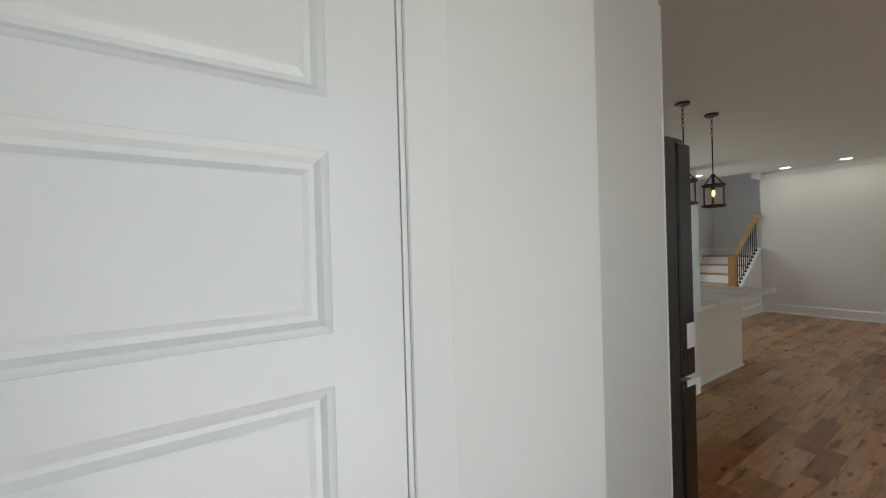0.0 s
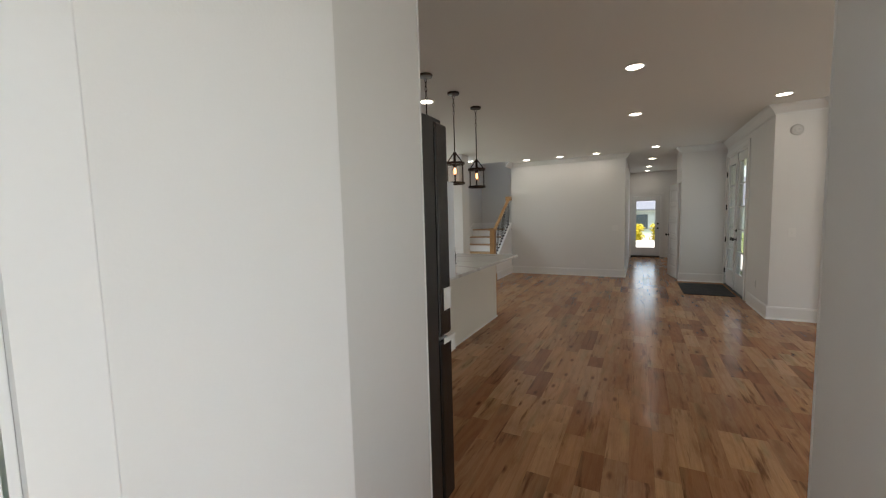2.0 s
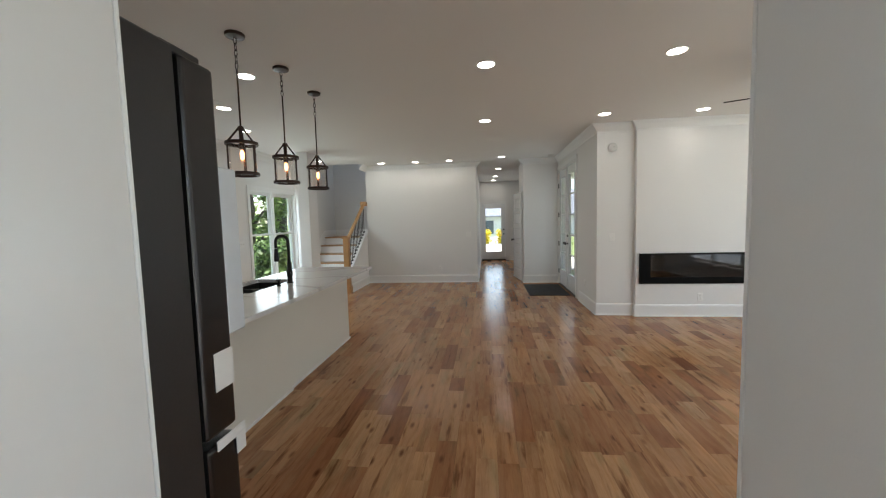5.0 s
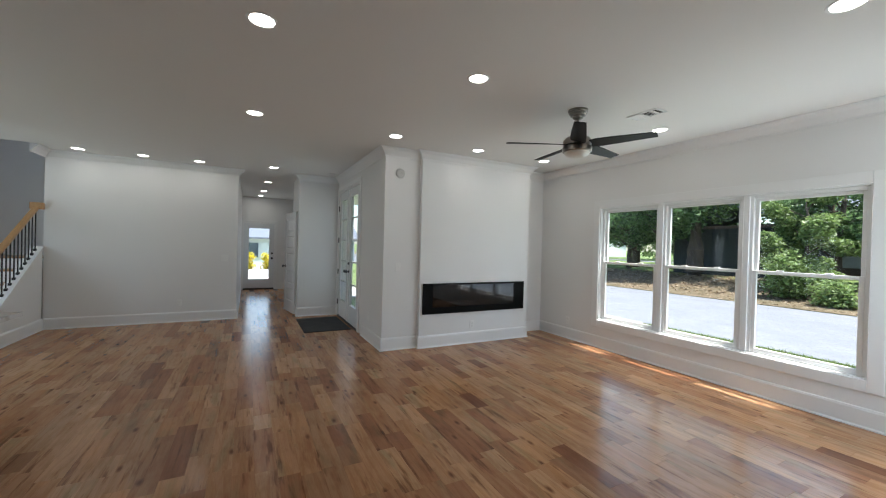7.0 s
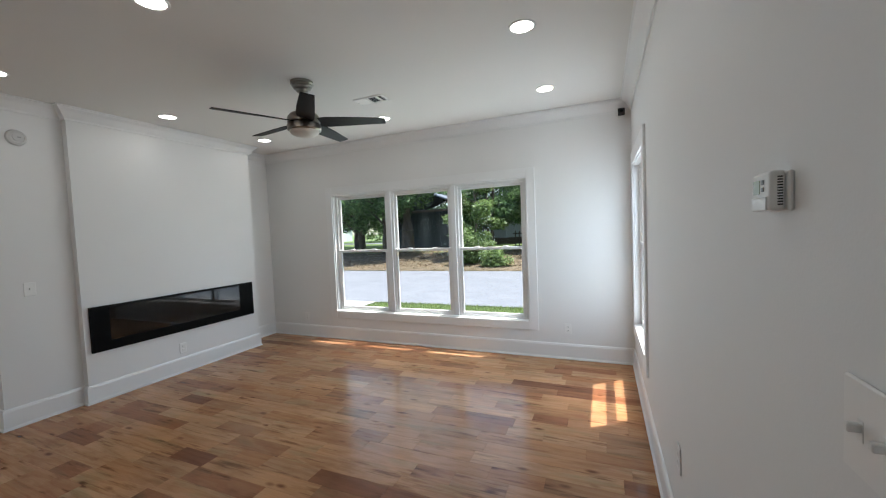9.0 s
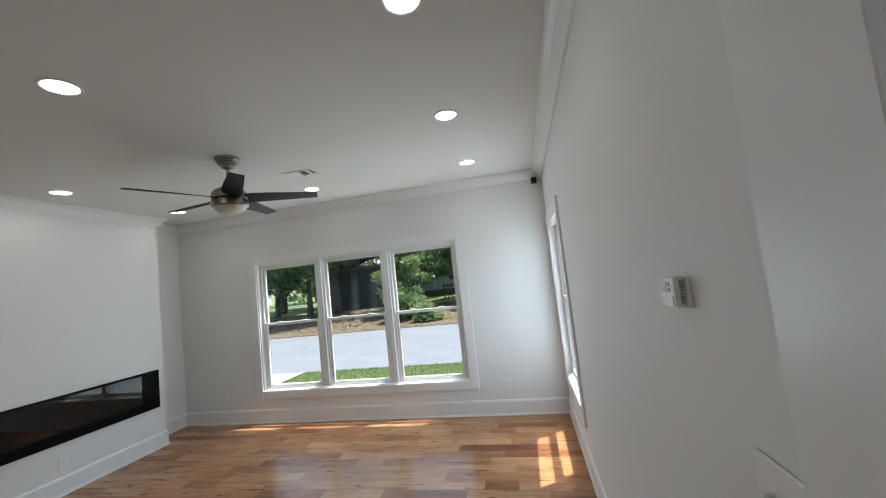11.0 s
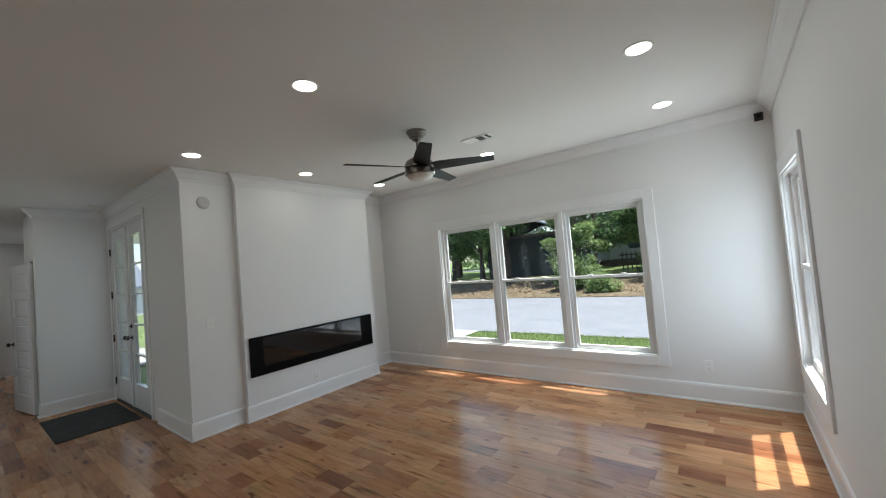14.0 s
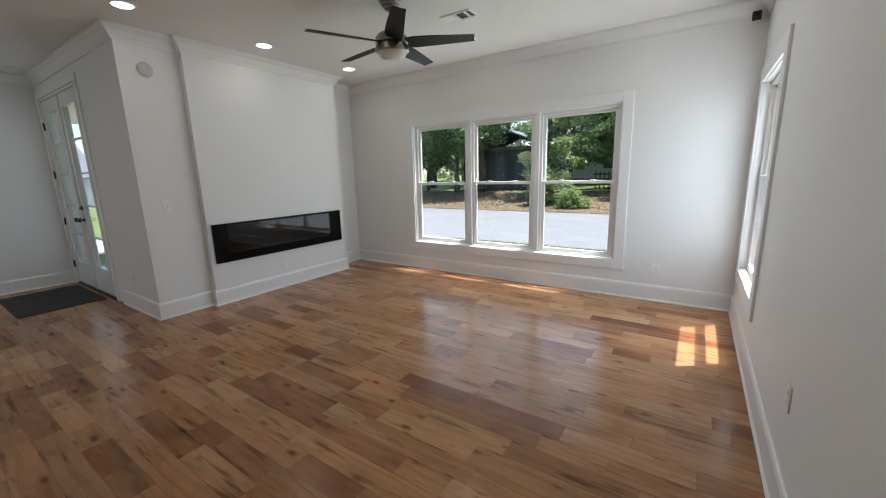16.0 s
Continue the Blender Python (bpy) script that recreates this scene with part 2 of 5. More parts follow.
SURROUND = surface("satin_black_metal", (0.004, 0.004, 0.004), 0.35, vary=0.1, fine=120, bump=0.02, spec=0.06)
DIMGLASS = surface("dim_window", (0.10, 0.12, 0.14), 0.1, vary=0.1, fine=3, bump=0.0)
DARKPANE = glassy("smoked_pane", (0.045, 0.045, 0.05), ior=1.48)
LENS = glowing("downlight_lens", (1.0, 0.95, 0.88), 5.0)
FILAMENT = glowing("warm_bulb", (1.0, 0.40, 0.15), 2.6)
LCD = surface("lcd", (0.32, 0.36, 0.26), 0.2, vary=0.05)
GRASS = ground_cover("lawn_grass", (0.10, 0.15, 0.05), (0.17, 0.23, 0.08), (0.25, 0.29, 0.13), 9.0, 0.6)
ASPHALT = ground_cover("old_asphalt", (0.165, 0.172, 0.190), (0.215, 0.222, 0.238), (0.27, 0.272, 0.278), 14.0, 0.3, 0.9)
CONCRETE = ground_cover("concrete", (0.36, 0.35, 0.33), (0.42, 0.41, 0.38), (0.48, 0.46, 0.43), 12.0, 0.2, 0.85)
LITTER = ground_cover("leaf_litter", (0.06, 0.06, 0.03), (0.17, 0.125, 0.08), (0.34, 0.27, 0.20), 5.0, 0.8)
BARK = surface("bark", (0.10, 0.082, 0.065), 0.9, vary=0.35, fine=14, coarse=2.5, bump=0.9, stretch=(1, 1, 0.25), spec=0.2)
LEAF_A = leaf_green("leaves_deep", (0.045, 0.085, 0.035), (0.16, 0.26, 0.10))
LEAF_B = leaf_green("leaves_light", (0.08, 0.13, 0.04), (0.23, 0.32, 0.11))
BLADE_GREEN = leaf_green("grass_blade", (0.13, 0.19, 0.06), (0.27, 0.34, 0.13))
DRYLEAF = leaf_green("dry_leaves", (0.10, 0.065, 0.035), (0.34, 0.26, 0.17))
LEAF_Y = leaf_green("leaves_golden", (0.42, 0.36, 0.03), (0.72, 0.62, 0.06))
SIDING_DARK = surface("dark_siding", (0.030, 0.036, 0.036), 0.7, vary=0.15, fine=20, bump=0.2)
SIDING_WHITE = surface("white_siding", (0.62, 0.64, 0.64), 0.6, vary=0.05, fine=20, bump=0.1)
SIDING_GREY = surface("grey_siding", (0.30, 0.34, 0.36), 0.6, vary=0.06, fine=20, bump=0.1)
ROOFING = surface("roof_shingle", (0.15, 0.17, 0.21), 0.85, vary=0.2, fine=25, coarse=2, bump=0.4)
WOODDARK = surface("weathered_wood", (0.12, 0.09, 0.07), 0.85, vary=0.2, fine=20, stretch=(1, 1, 8))
FLAG_RED = surface("flag_red", (0.55, 0.06, 0.08), 0.8, vary=0.1)
FLAG_PALE = surface("flag_pale", (0.70, 0.62, 0.62), 0.8, vary=0.08)


# ---- building blocks ----
def bm_new():
    return bmesh.new()


def box(bm, x0, x1, y0, y1, z0, z1):
    vs = [bm.verts.new((x, y, z)) for z in (z0, z1) for x, y in ((x0, y0), (x1, y0), (x1, y1), (x0, y1))]
    for f in ((3, 2, 1, 0), (4, 5, 6, 7), (0, 1, 5, 4), (1, 2, 6, 5), (2, 3, 7, 6), (3, 0, 4, 7)):
        bm.faces.new([vs[i] for i in f])
    return vs


def soft_box(bm, x0, x1, y0, y1, z0, z1, r=0.004, seg=2):
    b2 = bmesh.new()
    box(b2, x0, x1, y0, y1, z0, z1)
    bmesh.ops.bevel(b2, geom=b2.edges[:], offset=r, segments=seg, affect="EDGES", profile=0.5)
    join(bm, b2)


def join(bm, other, m=None):
    me = bpy.data.meshes.new("joined")
    if m is not None:
        bmesh.ops.transform(other, matrix=m, verts=other.verts)
    other.to_mesh(me)
    other.free()
    bm.from_mesh(me)
    bpy.data.meshes.remove(me)


def tube(bm, p0, p1, r0, r1=None, n=12, caps=True):
    p0, p1 = Vector(p0), Vector(p1)
    r1 = r0 if r1 is None else r1
    q = (p1 - p0).to_track_quat("Z", "Y")
    rings = []
    for p, r in ((p0, r0), (p1, r1)):
        rings.append([bm.verts.new(p + q @ Vector((r * math.cos(2 * math.pi * i / n), r * math.sin(2 * math.pi * i / n), 0))) for i in range(n)])
    for i in range(n):
        bm.faces.new((rings[0][i], rings[0][(i + 1) % n], rings[1][(i + 1) % n], rings[1][i]))
    if caps:
        bm.faces.new(rings[0][::-1])
        bm.faces.new(rings[1])


def lathe(bm, profile, centre=(0, 0, 0), n=24, turn=None):
    """Turns (radius, height) points round the z axis."""
    c = Vector(centre)
    rings = []
    for r, z in profile:
        if r < 1e-5:
            rings.append([bm.verts.new(c + Vector((0, 0, z)))])
        else:
            rings.append([bm.verts.new(c + Vector((r * math.cos(2 * math.pi * i / n), r * math.sin(2 * math.pi * i / n), z))) for i in range(n)])
    for a, b in zip(rings, rings[1:]):
        for i in range(n):
            if len(a) == 1 and len(b) > 1:
                bm.faces.new((a[0], b[(i + 1) % n], b[i]))
            elif len(b) == 1 and len(a) > 1:
                bm.faces.new((a[i], a[(i + 1) % n], b[0]))
            elif len(a) > 1:
                bm.faces.new((a[i], a[(i + 1) % n], b[(i + 1) % n], b[i]))
    bmesh.ops.recalc_face_normals(bm, faces=bm.faces[:])


def pipe(bm, pts, r, n=10):
    """A round bar through the points."""
    pts = [Vector(p) for p in pts]
    rings = []
    for i, p in enumerate(pts):
        d = (pts[min(i + 1, len(pts) - 1)] - pts[max(i - 1, 0)]).normalized()
        q = d.to_track_quat("Z", "Y")
        rr = r[i] if isinstance(r, (list, tuple)) else r
        rings.append([bm.verts.new(p + q @ Vector((rr * math.cos(2 * math.pi * k / n), rr * math.sin(2 * math.pi * k / n), 0))) for k in range(n)])
    for a, b in zip(rings, rings[1:]):
        for k in range(n):
            bm.faces.new((a[k], a[(k + 1) % n], b[(k + 1) % n], b[k]))
    bm.faces.new(rings[0][::-1])
    bm.faces.new(rings[-1])
    bmesh.ops.recalc_face_normals(bm, faces=bm.faces[:])


def sweep(bm, path, profile):
    """Runs a moulding along a plan line; the room lies on its left. profile: (distance into the room, height)."""
    pts = [Vector((x, y)) for x, y in path]
    rings = []
    for i, p in enumerate(pts):
        a = (p - pts[i - 1]).normalized() if i else None
        b = (pts[i + 1] - p).normalized() if i < len(pts) - 1 else None
        na = Vector((-a.y, a.x)) if a else None
        nb = Vector((-b.y, b.x)) if b else None
        if na is None:
            m = nb
        elif nb is None:
            m = na
        else:
            m = (na + nb)
            m = m / max(0.2, m.dot(na))
        rings.append([bm.verts.new((p.x + m.x * d, p.y + m.y * d, z)) for d, z in profile])
    k = len(profile)
    for a, b in zip(rings, rings[1:]):
        for i in range(k):
            bm.faces.new((a[i], b[i], b[(i + 1) % k], a[(i + 1) % k]))
    bm.faces.new(rings[0])
    bm.faces.new(rings[-1][::-1])
    bmesh.ops.recalc_face_normals(bm, faces=bm.faces[:])


def mesh_of(name, bm, mat, smooth=False):
    me = bpy.data.meshes.new(name)
    bm.normal_update()
    bm.to_mesh(me)
    bm.free()
    me.materials.append(mat)
    if smooth:
        me.shade_smooth()
        me.set_sharp_from_angle(angle=radians(35))
    return me


ORIGINS = {}


def thing(name, at, label, category, group="", kind=""):
    ob = new(name)
    ob.empty_display_size = 0.1
    ob.location = at
    ORIGINS[ob] = Vector(at)
    return tagged(ob, label, category, group, kind)


def part(name, bm, mat, parent, label="", smooth=False):
    """Links a bmesh, drawn in the world's metres, as one part of parent."""
    me = mesh_of(name, bm, mat, smooth)
    o = ORIGINS[parent]
    me.transform(Matrix.Translation(-o))
    ob = new(name, me)
    ob.parent = parent
    ORIGINS[ob] = o
    return tagged(ob, label)


def solo(name, bm, mat, label, category, group="", kind="", smooth=False):
    """A thing of one mesh; its origin is at the middle of its base."""
    me = mesh_of(name, bm, mat, smooth)
    cs = [v.co for v in me.vertices]
    lo = Vector([min(c[i] for c in cs) for i in range(3)])
    hi = Vector([max(c[i] for c in cs) for i in range(3)])
    o = Vector(((lo.x + hi.x) / 2, (lo.y + hi.y) / 2, lo.z))
    me.transform(Matrix.Translation(-o))
    ob = new(name, me)
    ob.location = o
    ORIGINS[ob] = o
    return tagged(ob, label, category, group, kind)


def wall(name, axis, a0, a1, c0, c1, z0, z1, mat, label, openings=()):
    """A wall along axis from a0 to a1, between c0 and c1 across, with openings (from, to, sill, head) through it."""
    bm = bm_new()

    def piece(u0, u1, w0, w1):
        if u1 - u0 > 1e-4 and w1 - w0 > 1e-4:
            if axis == "x":
                box(bm, u0, u1, c0, c1, w0, w1)
            else:
                box(bm, c0, c1, u0, u1, w0, w1)

    at = a0
    for u0, u1, s, h in sorted(openings):
        piece(at, u0, z0, z1)
        piece(u0, u1, z0, s)
        piece(u0, u1, h, z1)
        at = u1
    piece(at, a1, z0, z1)
    return solo(name, bm, mat, label, "wall", kind="structure")

# ---- plan ----
WX, SY, FX, NY = 1.835, -4.49, 9.66, 4.15     # west, south, far (east) and north wall faces
HALL_S, HALL_N = -0.45, 0.605                  # the passage that the walk starts in
S_OPEN = (2.917, 5.655, 0.405, 2.058)             # triple window in the south wall
W_OPEN = (-4.25, -3.27, 0.485, 2.05)            # window in the west wall
BD_OPEN = (5.56, 6.46, 0.0, 2.12)              # glazed door in the north wall
N_OPEN = (7.10, 8.64, 0.42, 2.07)              # twin window in the north wall
FR_OPEN = (7.86, 9.43, 0.0, 2.46)              # french doors
FD_X, FD = 14.25, (-0.61, 0.27, 0.0, 2.0)      # front door at the end of the hall

# ---- walls ----
wall("wall_south", "x", WX - 0.12, 7.0, SY - 0.12, SY, -0.6, H + 0.2, WALL, "white painted drywall with a triple window", [S_OPEN])
wall("wall_west", "y", SY, HALL_S, WX - 0.12, WX, -0.6, H + 0.2, WALL, "white painted drywall with a narrow window", [W_OPEN])
wall("wall_hall_south", "x", -1.6, WX - 0.12, HALL_S - 0.12, HALL_S, -0.6, H, WALL, "white painted passage wall with a window", [(-0.18, 1.02, 0.35, 2.15)])
wall("wall_hall_north", "x", -1.6, 0.985, HALL_N, HALL_N + 0.12, 0, H, WALL, "white painted passage wall with a door", [(-0.322, 0.480, 0.0, 2.11)])
wall("wall_hall_end", "y", HALL_S - 0.12, HALL_N + 0.12, -1.72, -1.6, 0, H, WALL, "white painted end wall of the passage")
wall("wall_kitchen_west", "y", HALL_N + 0.12, NY, 0.87, 0.985, -0.6, H + 0.2, WALL, "white painted kitchen wall behind the refrigerator")
wall("wall_north", "x", 0.87, 10.77, NY, NY + 0.17, -0.6, H + 0.2, WALL, "white painted back wall with a glazed door and twin window", [BD_OPEN, N_OPEN])
wall("wall_recess", "y", SY, -3.90, 6.885, 7.0, -0.6, H + 0.2, WALL, "white painted recess beside the fireplace wall")
wall("wall_fireplace", "y", -3.90, -2.005, 6.56, 7.0, -0.6, H + 0.2, WALL, "white painted bump-out wall holding a fireplace", [(-3.79, -2.08, 0.486, 0.888)])
wall("wall_column", "y", -2.005, -1.49, 6.63, 7.0, -0.6, H + 0.2, WALL, "white painted wall end beside the fireplace")
wall("wall_french", "x", 7.0, 9.52, -1.64, -1.49, -0.6, H + 0.2, WALL, "white painted wall with french doors", [FR_OPEN])
wall("wall_pier", "y", -1.49, -0.74, 9.52, 9.64, 0, H, WALL, "white painted pier beside the hall")
wall("wall_far", "y", 0.30, 2.89, FX, FX + 0.12, 0, H, WALL, "white painted far wall of the living room")
wall("wall_front_hall_north", "x", FX + 0.12, FD_X, 0.30, 0.42, -0.6, H, WALL, "white painted hall wall")
wall("wall_closet", "x", 9.64, 10.62, -0.86, -0.74, 0, H, WALL, "white painted closet wall with a panelled door", [(9.70, 10.48, 0.0, 2.06)])
wall("wall_closet_side", "y", -1.64, -0.86, 10.50, 10.62, 0, H, WALL, "white painted closet side wall")
wall("wall_front_hall_south", "x", 9.52, FD_X, -1.76, -1.64, -0.6, H + 0.2, WALL, "white painted hall wall")
wall("wall_front", "y", -1.76, 0.42, FD_X, FD_X + 0.17, -0.6, H + 0.2, WALL, "white painted front wall with a glazed door", [FD])
# stairwell walls: the same white paint, darkened to carry their shade
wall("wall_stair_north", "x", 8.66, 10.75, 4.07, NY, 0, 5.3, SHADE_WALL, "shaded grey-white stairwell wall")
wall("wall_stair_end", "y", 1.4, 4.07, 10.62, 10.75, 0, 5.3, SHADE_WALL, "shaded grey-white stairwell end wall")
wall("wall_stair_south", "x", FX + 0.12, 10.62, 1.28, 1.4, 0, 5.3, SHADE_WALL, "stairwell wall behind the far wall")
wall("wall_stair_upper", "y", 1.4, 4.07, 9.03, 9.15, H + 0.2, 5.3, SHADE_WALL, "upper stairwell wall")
bm = bm_new()
box(bm, 9.03, 10.75, 1.28, NY, 5.3, 5.4)
solo("ceiling_stairwell", bm, CEILING, "white stairwell ceiling", "ceiling", kind="structure")
bm = bm_new()
soft_box(bm, 7.55, 7.90, 3.29, 3.50, 0, H, 0.003, 1)
solo("wall_post", bm, WALL, "white painted square post between kitchen and stairs", "wall", kind="structure")

# ---- ceiling, with the stairwell's hole ----
bm = bm_new()
box(bm, WX - 0.12, 9.15, SY - 0.12, NY + 0.17, H, H + 0.2)
box(bm, -1.72, WX - 0.12, HALL_S - 0.12, NY + 0.17, H, H + 0.2)
box(bm, 9.15, FD_X + 0.17, SY - 0.12, 1.4, H, H + 0.2)
box(bm, 9.15, FX + 0.12, 1.4, 2.89, H, H + 0.2)
box(bm, 10.75, FD_X + 0.17, 1.4, NY + 0.17, H, H + 0.2)
box(bm, 9.15, 10.75, 4.09, NY + 0.17, H, H + 0.2)
solo("ceiling", bm, CEILING, "flat white painted drywall ceiling", "ceiling", kind="structure")

# ---- subfloor ----
bm = bm_new()
for a in ((WX - 0.12, 7.0, SY - 0.12, -1.64), (WX - 0.12, FD_X + 0.17, -1.64, 0.42), (WX - 0.12, 10.77, 0.42, NY + 0.17),
          (-1.72, WX - 0.12, HALL_S - 0.12, HALL_N + 0.12), (0.87, WX - 0.12, HALL_N + 0.12, NY + 0.17)):
    box(bm, *a, -0.3, -0.0125)
floor = solo("floor", bm, UNDER, "multi-toned brown hardwood plank floor with satin finish", "floor", kind="structure")

# ---- mouldings ----
BASE = [(0.0, 0.0), (0.026, 0.0), (0.026, 0.010), (0.016, 0.022), (0.016, 0.150), (0.010, 0.168), (0.004, 0.172), (0.0, 0.172)]
CROWN = [(0.0, H - 0.115), (0.012, H - 0.115), (0.014, H - 0.098), (0.030, H - 0.078), (0.056, H - 0.042), (0.082, H - 0.022), (0.086, H - 0.012), (0.098, H - 0.010), (0.098, H - 0.001), (0.0, H - 0.001)]
ROOM = [(WX, -0.66), (WX, SY), (6.885, SY), (6.885, -3.90), (6.56, -3.90), (6.56, -2.005), (6.63, -2.005), (6.63, -1.49)]


def moulding(name, path, profile, label):
    b2 = bm_new()
    sweep(b2, path, profile)
    return solo(name, b2, TRIM, label, "moulding", kind="structure")


moulding("baseboard", ROOM + [(7.62, -1.49)], BASE, "white painted baseboard with shoe moulding")
moulding("baseboard", [(9.40, -1.49), (9.52, -1.49), (9.52, -0.74), (9.63, -0.74)], BASE, "white painted baseboard")
moulding("baseboard", [(FX + 0.1, 0.30), (FX, 0.30), (FX, 2.89), (8.47, 2.89)], BASE, "white painted baseboard")
moulding("baseboard", [(10.62, -0.74), (10.62, -1.64), (FD_X, -1.64), (FD_X, -0.73)], BASE, "white painted baseboard")
moulding("baseboard", [(FD_X, 0.30), (FX + 0.12, 0.30)], BASE, "white painted baseboard")
moulding("baseboard", [(8.66, 4.07), (8.66, NY), (6.58, NY)], BASE, "white painted baseboard")
moulding("crown_trim", [(WX - 0.1, -0.45), (WX, -0.45)] + ROOM[1:] + [(9.52, -1.49), (9.52, -0.74), (9.64, -0.74)], CROWN, "white painted crown moulding")
moulding("crown_trim", [(FX + 0.12, 0.30), (FX, 0.30), (FX, 2.89), (9.2, 2.89)], CROWN, "white painted crown moulding")
moulding("crown_trim", [(8.66, 4.07), (8.66, NY), (0.985, NY), (0.985, 0.9)], CROWN, "white painted crown moulding")
# flat casing on the end of the west wall
bm = bm_new()
soft_box(bm, WX, WX + 0.014, -0.65, -0.448, 0, H - 0.12, 0.002, 1)
solo("trim", bm, TRIM, "flat white painted trim board at the passage corner", "trim", kind="structure")


# ---- windows ----
def oriented(axis, c, sign):
    """Maps (along, depth towards the room, height) to the world for a wall along axis whose face is at c and whose room lies on sign's side."""
    if axis == "x":
        return lambda u0, u1, d0, d1, z0, z1: (u0, u1, *sorted((c + sign * d0, c + sign * d1)), z0, z1)
    return lambda u0, u1, d0, d1, z0, z1: (*sorted((c + sign * d0, c + sign * d1)), u0, u1, z0, z1)


def casing(parent, put, o, w, bottom=True, name="casing"):
    u0, u1, z0, z1 = o
    for a in ((u0 - w, u0, 0, 0.018, z0 - (w if bottom else 0), z1 + w), (u1, u1 + w, 0, 0.018, z0 - (w if bottom else 0), z1 + w),
              (u0, u1, 0, 0.018, z1, z1 + w)) + (((u0, u1, 0, 0.018, z0 - w, z0),) if bottom else ()):
        b2 = bm_new()
        soft_box(b2, *put(*a), 0.0025, 1)
        part(name, b2, TRIM, parent)


def pane_of(parent, put, u0, u1, d, z0, z1, mat=None, name="pane"):
    b2 = bm_new()
    box(b2, *put(u0, u1, d - 0.003, d + 0.003, z0, z1))
    p = part(name, b2, mat or GLASS, parent)
    p.visible_shadow = False
    return p


def sash(parent, put, u0, u1, z0, z1, d, w, low):
    b2 = bm_new()
    soft_box(b2, *put(u0, u0 + w, d - 0.016, d + 0.016, z0, z1), 0.003, 1)
    soft_box(b2, *put(u1 - w, u1, d - 0.016, d + 0.016, z0, z1), 0.003, 1)
    soft_box(b2, *put(u0 + w, u1 - w, d - 0.016, d + 0.016, z0, z0 + low), 0.003, 1)
    soft_box(b2, *put(u0 + w, u1 - w, d - 0.016, d + 0.016, z1 - w * 0.85, z1), 0.003, 1)
    s = part("sash", b2, VINYL, parent)
    pane_of(s, put, u0 + w - 0.004, u1 - w + 0.004, d, z0 + low - 0.004, z1 - w * 0.85 + 0.004)
    return s


def hung_window(name, axis, c, sign, o, lights, label, mull=0.115, cas=0.12):
    put = oriented(axis, c, sign)
    u0, u1, z0, z1 = o
    at = ((u0 + u1) / 2, c, z0) if axis == "x" else (c, (u0 + u1) / 2, z0)
    win = thing(name, at, label, "window", kind="structure")
    casing(win, put, o, cas)
    b2 = bm_new()   # lining of the reveal and the outer frame
    for a in ((u0, u0 + 0.012, -0.12, 0.0, z0, z1), (u1 - 0.012, u1, -0.12, 0.0, z0, z1), (u0 + 0.012, u1 - 0.012, -0.12, 0.0, z1 - 0.012, z1)):
        box(b2, *put(*a))
    for a in ((u0 + 0.012, u0 + 0.045, -0.115, -0.045, z0 + 0.012, z1 - 0.012), (u1 - 0.045, u1 - 0.012, -0.115, -0.045, z0 + 0.012, z1 - 0.012),
              (u0 + 0.045, u1 - 0.045, -0.115, -0.045, z1 - 0.045, z1 - 0.012), (u0 + 0.045, u1 - 0.045, -0.115, -0.045, z0 + 0.012, z0 + 0.026)):
        soft_box(b2, *put(*a), 0.003, 1)
    part("window_frame", b2, VINYL, win)
    b2 = bm_new()
    soft_box(b2, *put(u0 + 0.012, u1 - 0.012, -0.12, 0.004, z0 - 0.001, z0 + 0.012), 0.002, 1)
    part("window_sill", b2, TRIM, win)
    a, b = u0 + 0.045, u1 - 0.045
    span = (b - a - mull * (lights - 1)) / lights
    for i in range(lights):
        s0 = a + i * (span + mull)
        s1 = s0 + span
        mid = (z0 + z1) / 2 + 0.02
        sash(win, put, s0, s1, mid - 0.018, z1 - 0.045, -0.092, 0.034, 0.034)
        low = sash(win, put, s0, s1, z0 + 0.026, mid + 0.018, -0.060, 0.036, 0.040)
        for k in (0.28, 0.72):
            b2 = bm_new()
            uu = s0 + span * k
            soft_box(b2, *put(uu - 0.028, uu + 0.028, -0.075, -0.045, mid + 0.016, mid + 0.030), 0.004, 2)
            part("latch", b2, VINYL, low)
        if i < lights - 1:
            b2 = bm_new()
            soft_box(b2, *put(s1, s1 + mull, -0.115, -0.04, z0 + 0.012, z1 - 0.012), 0.003, 1)
            soft_box(b2, *put(s1 + 0.03, s1 + mull - 0.03, -0.045, -0.025, z0 + 0.012, z1 - 0.012), 0.004, 1)
            part("mullion", b2, VINYL, win)
    return win


hung_window("window_1", "x", SY, 1, S_OPEN, 3, "white triple double-hung window with wide flat casing", cas=0.10)
hung_window("window_2", "y", WX, 1, W_OPEN, 1, "white single double-hung window with flat casing")
hung_window("window_4", "x", HALL_S, 1, (-0.18, 1.02, 0.35, 2.15), 1, "white double-hung window of the passage")
hung_window("window_3", "x", NY, -1, N_OPEN, 2, "white twin double-hung window over the yard", cas=0.07)


# ---- doors ----
def knob(parent, at, way, r=0.028, name="door_knob"):
    """A round knob on a rose; way is the direction that it stands out."""
    b2 = bm_new()
    lathe(b2, [(0, 0), (0.030, 0), (0.030, 0.006), (0.012, 0.010), (0.010, 0.030), (r, 0.040), (r * 1.05, 0.055), (r * 0.7, 0.066), (0, 0.068)], n=16)
    bmesh.ops.transform(b2, matrix=Matrix.Translation(at) @ Vector(way).to_track_quat("Z", "Y").to_matrix().to_4x4(), verts=b2.verts)
    return part(name, b2, BLACK, parent, "black round knob", smooth=True)


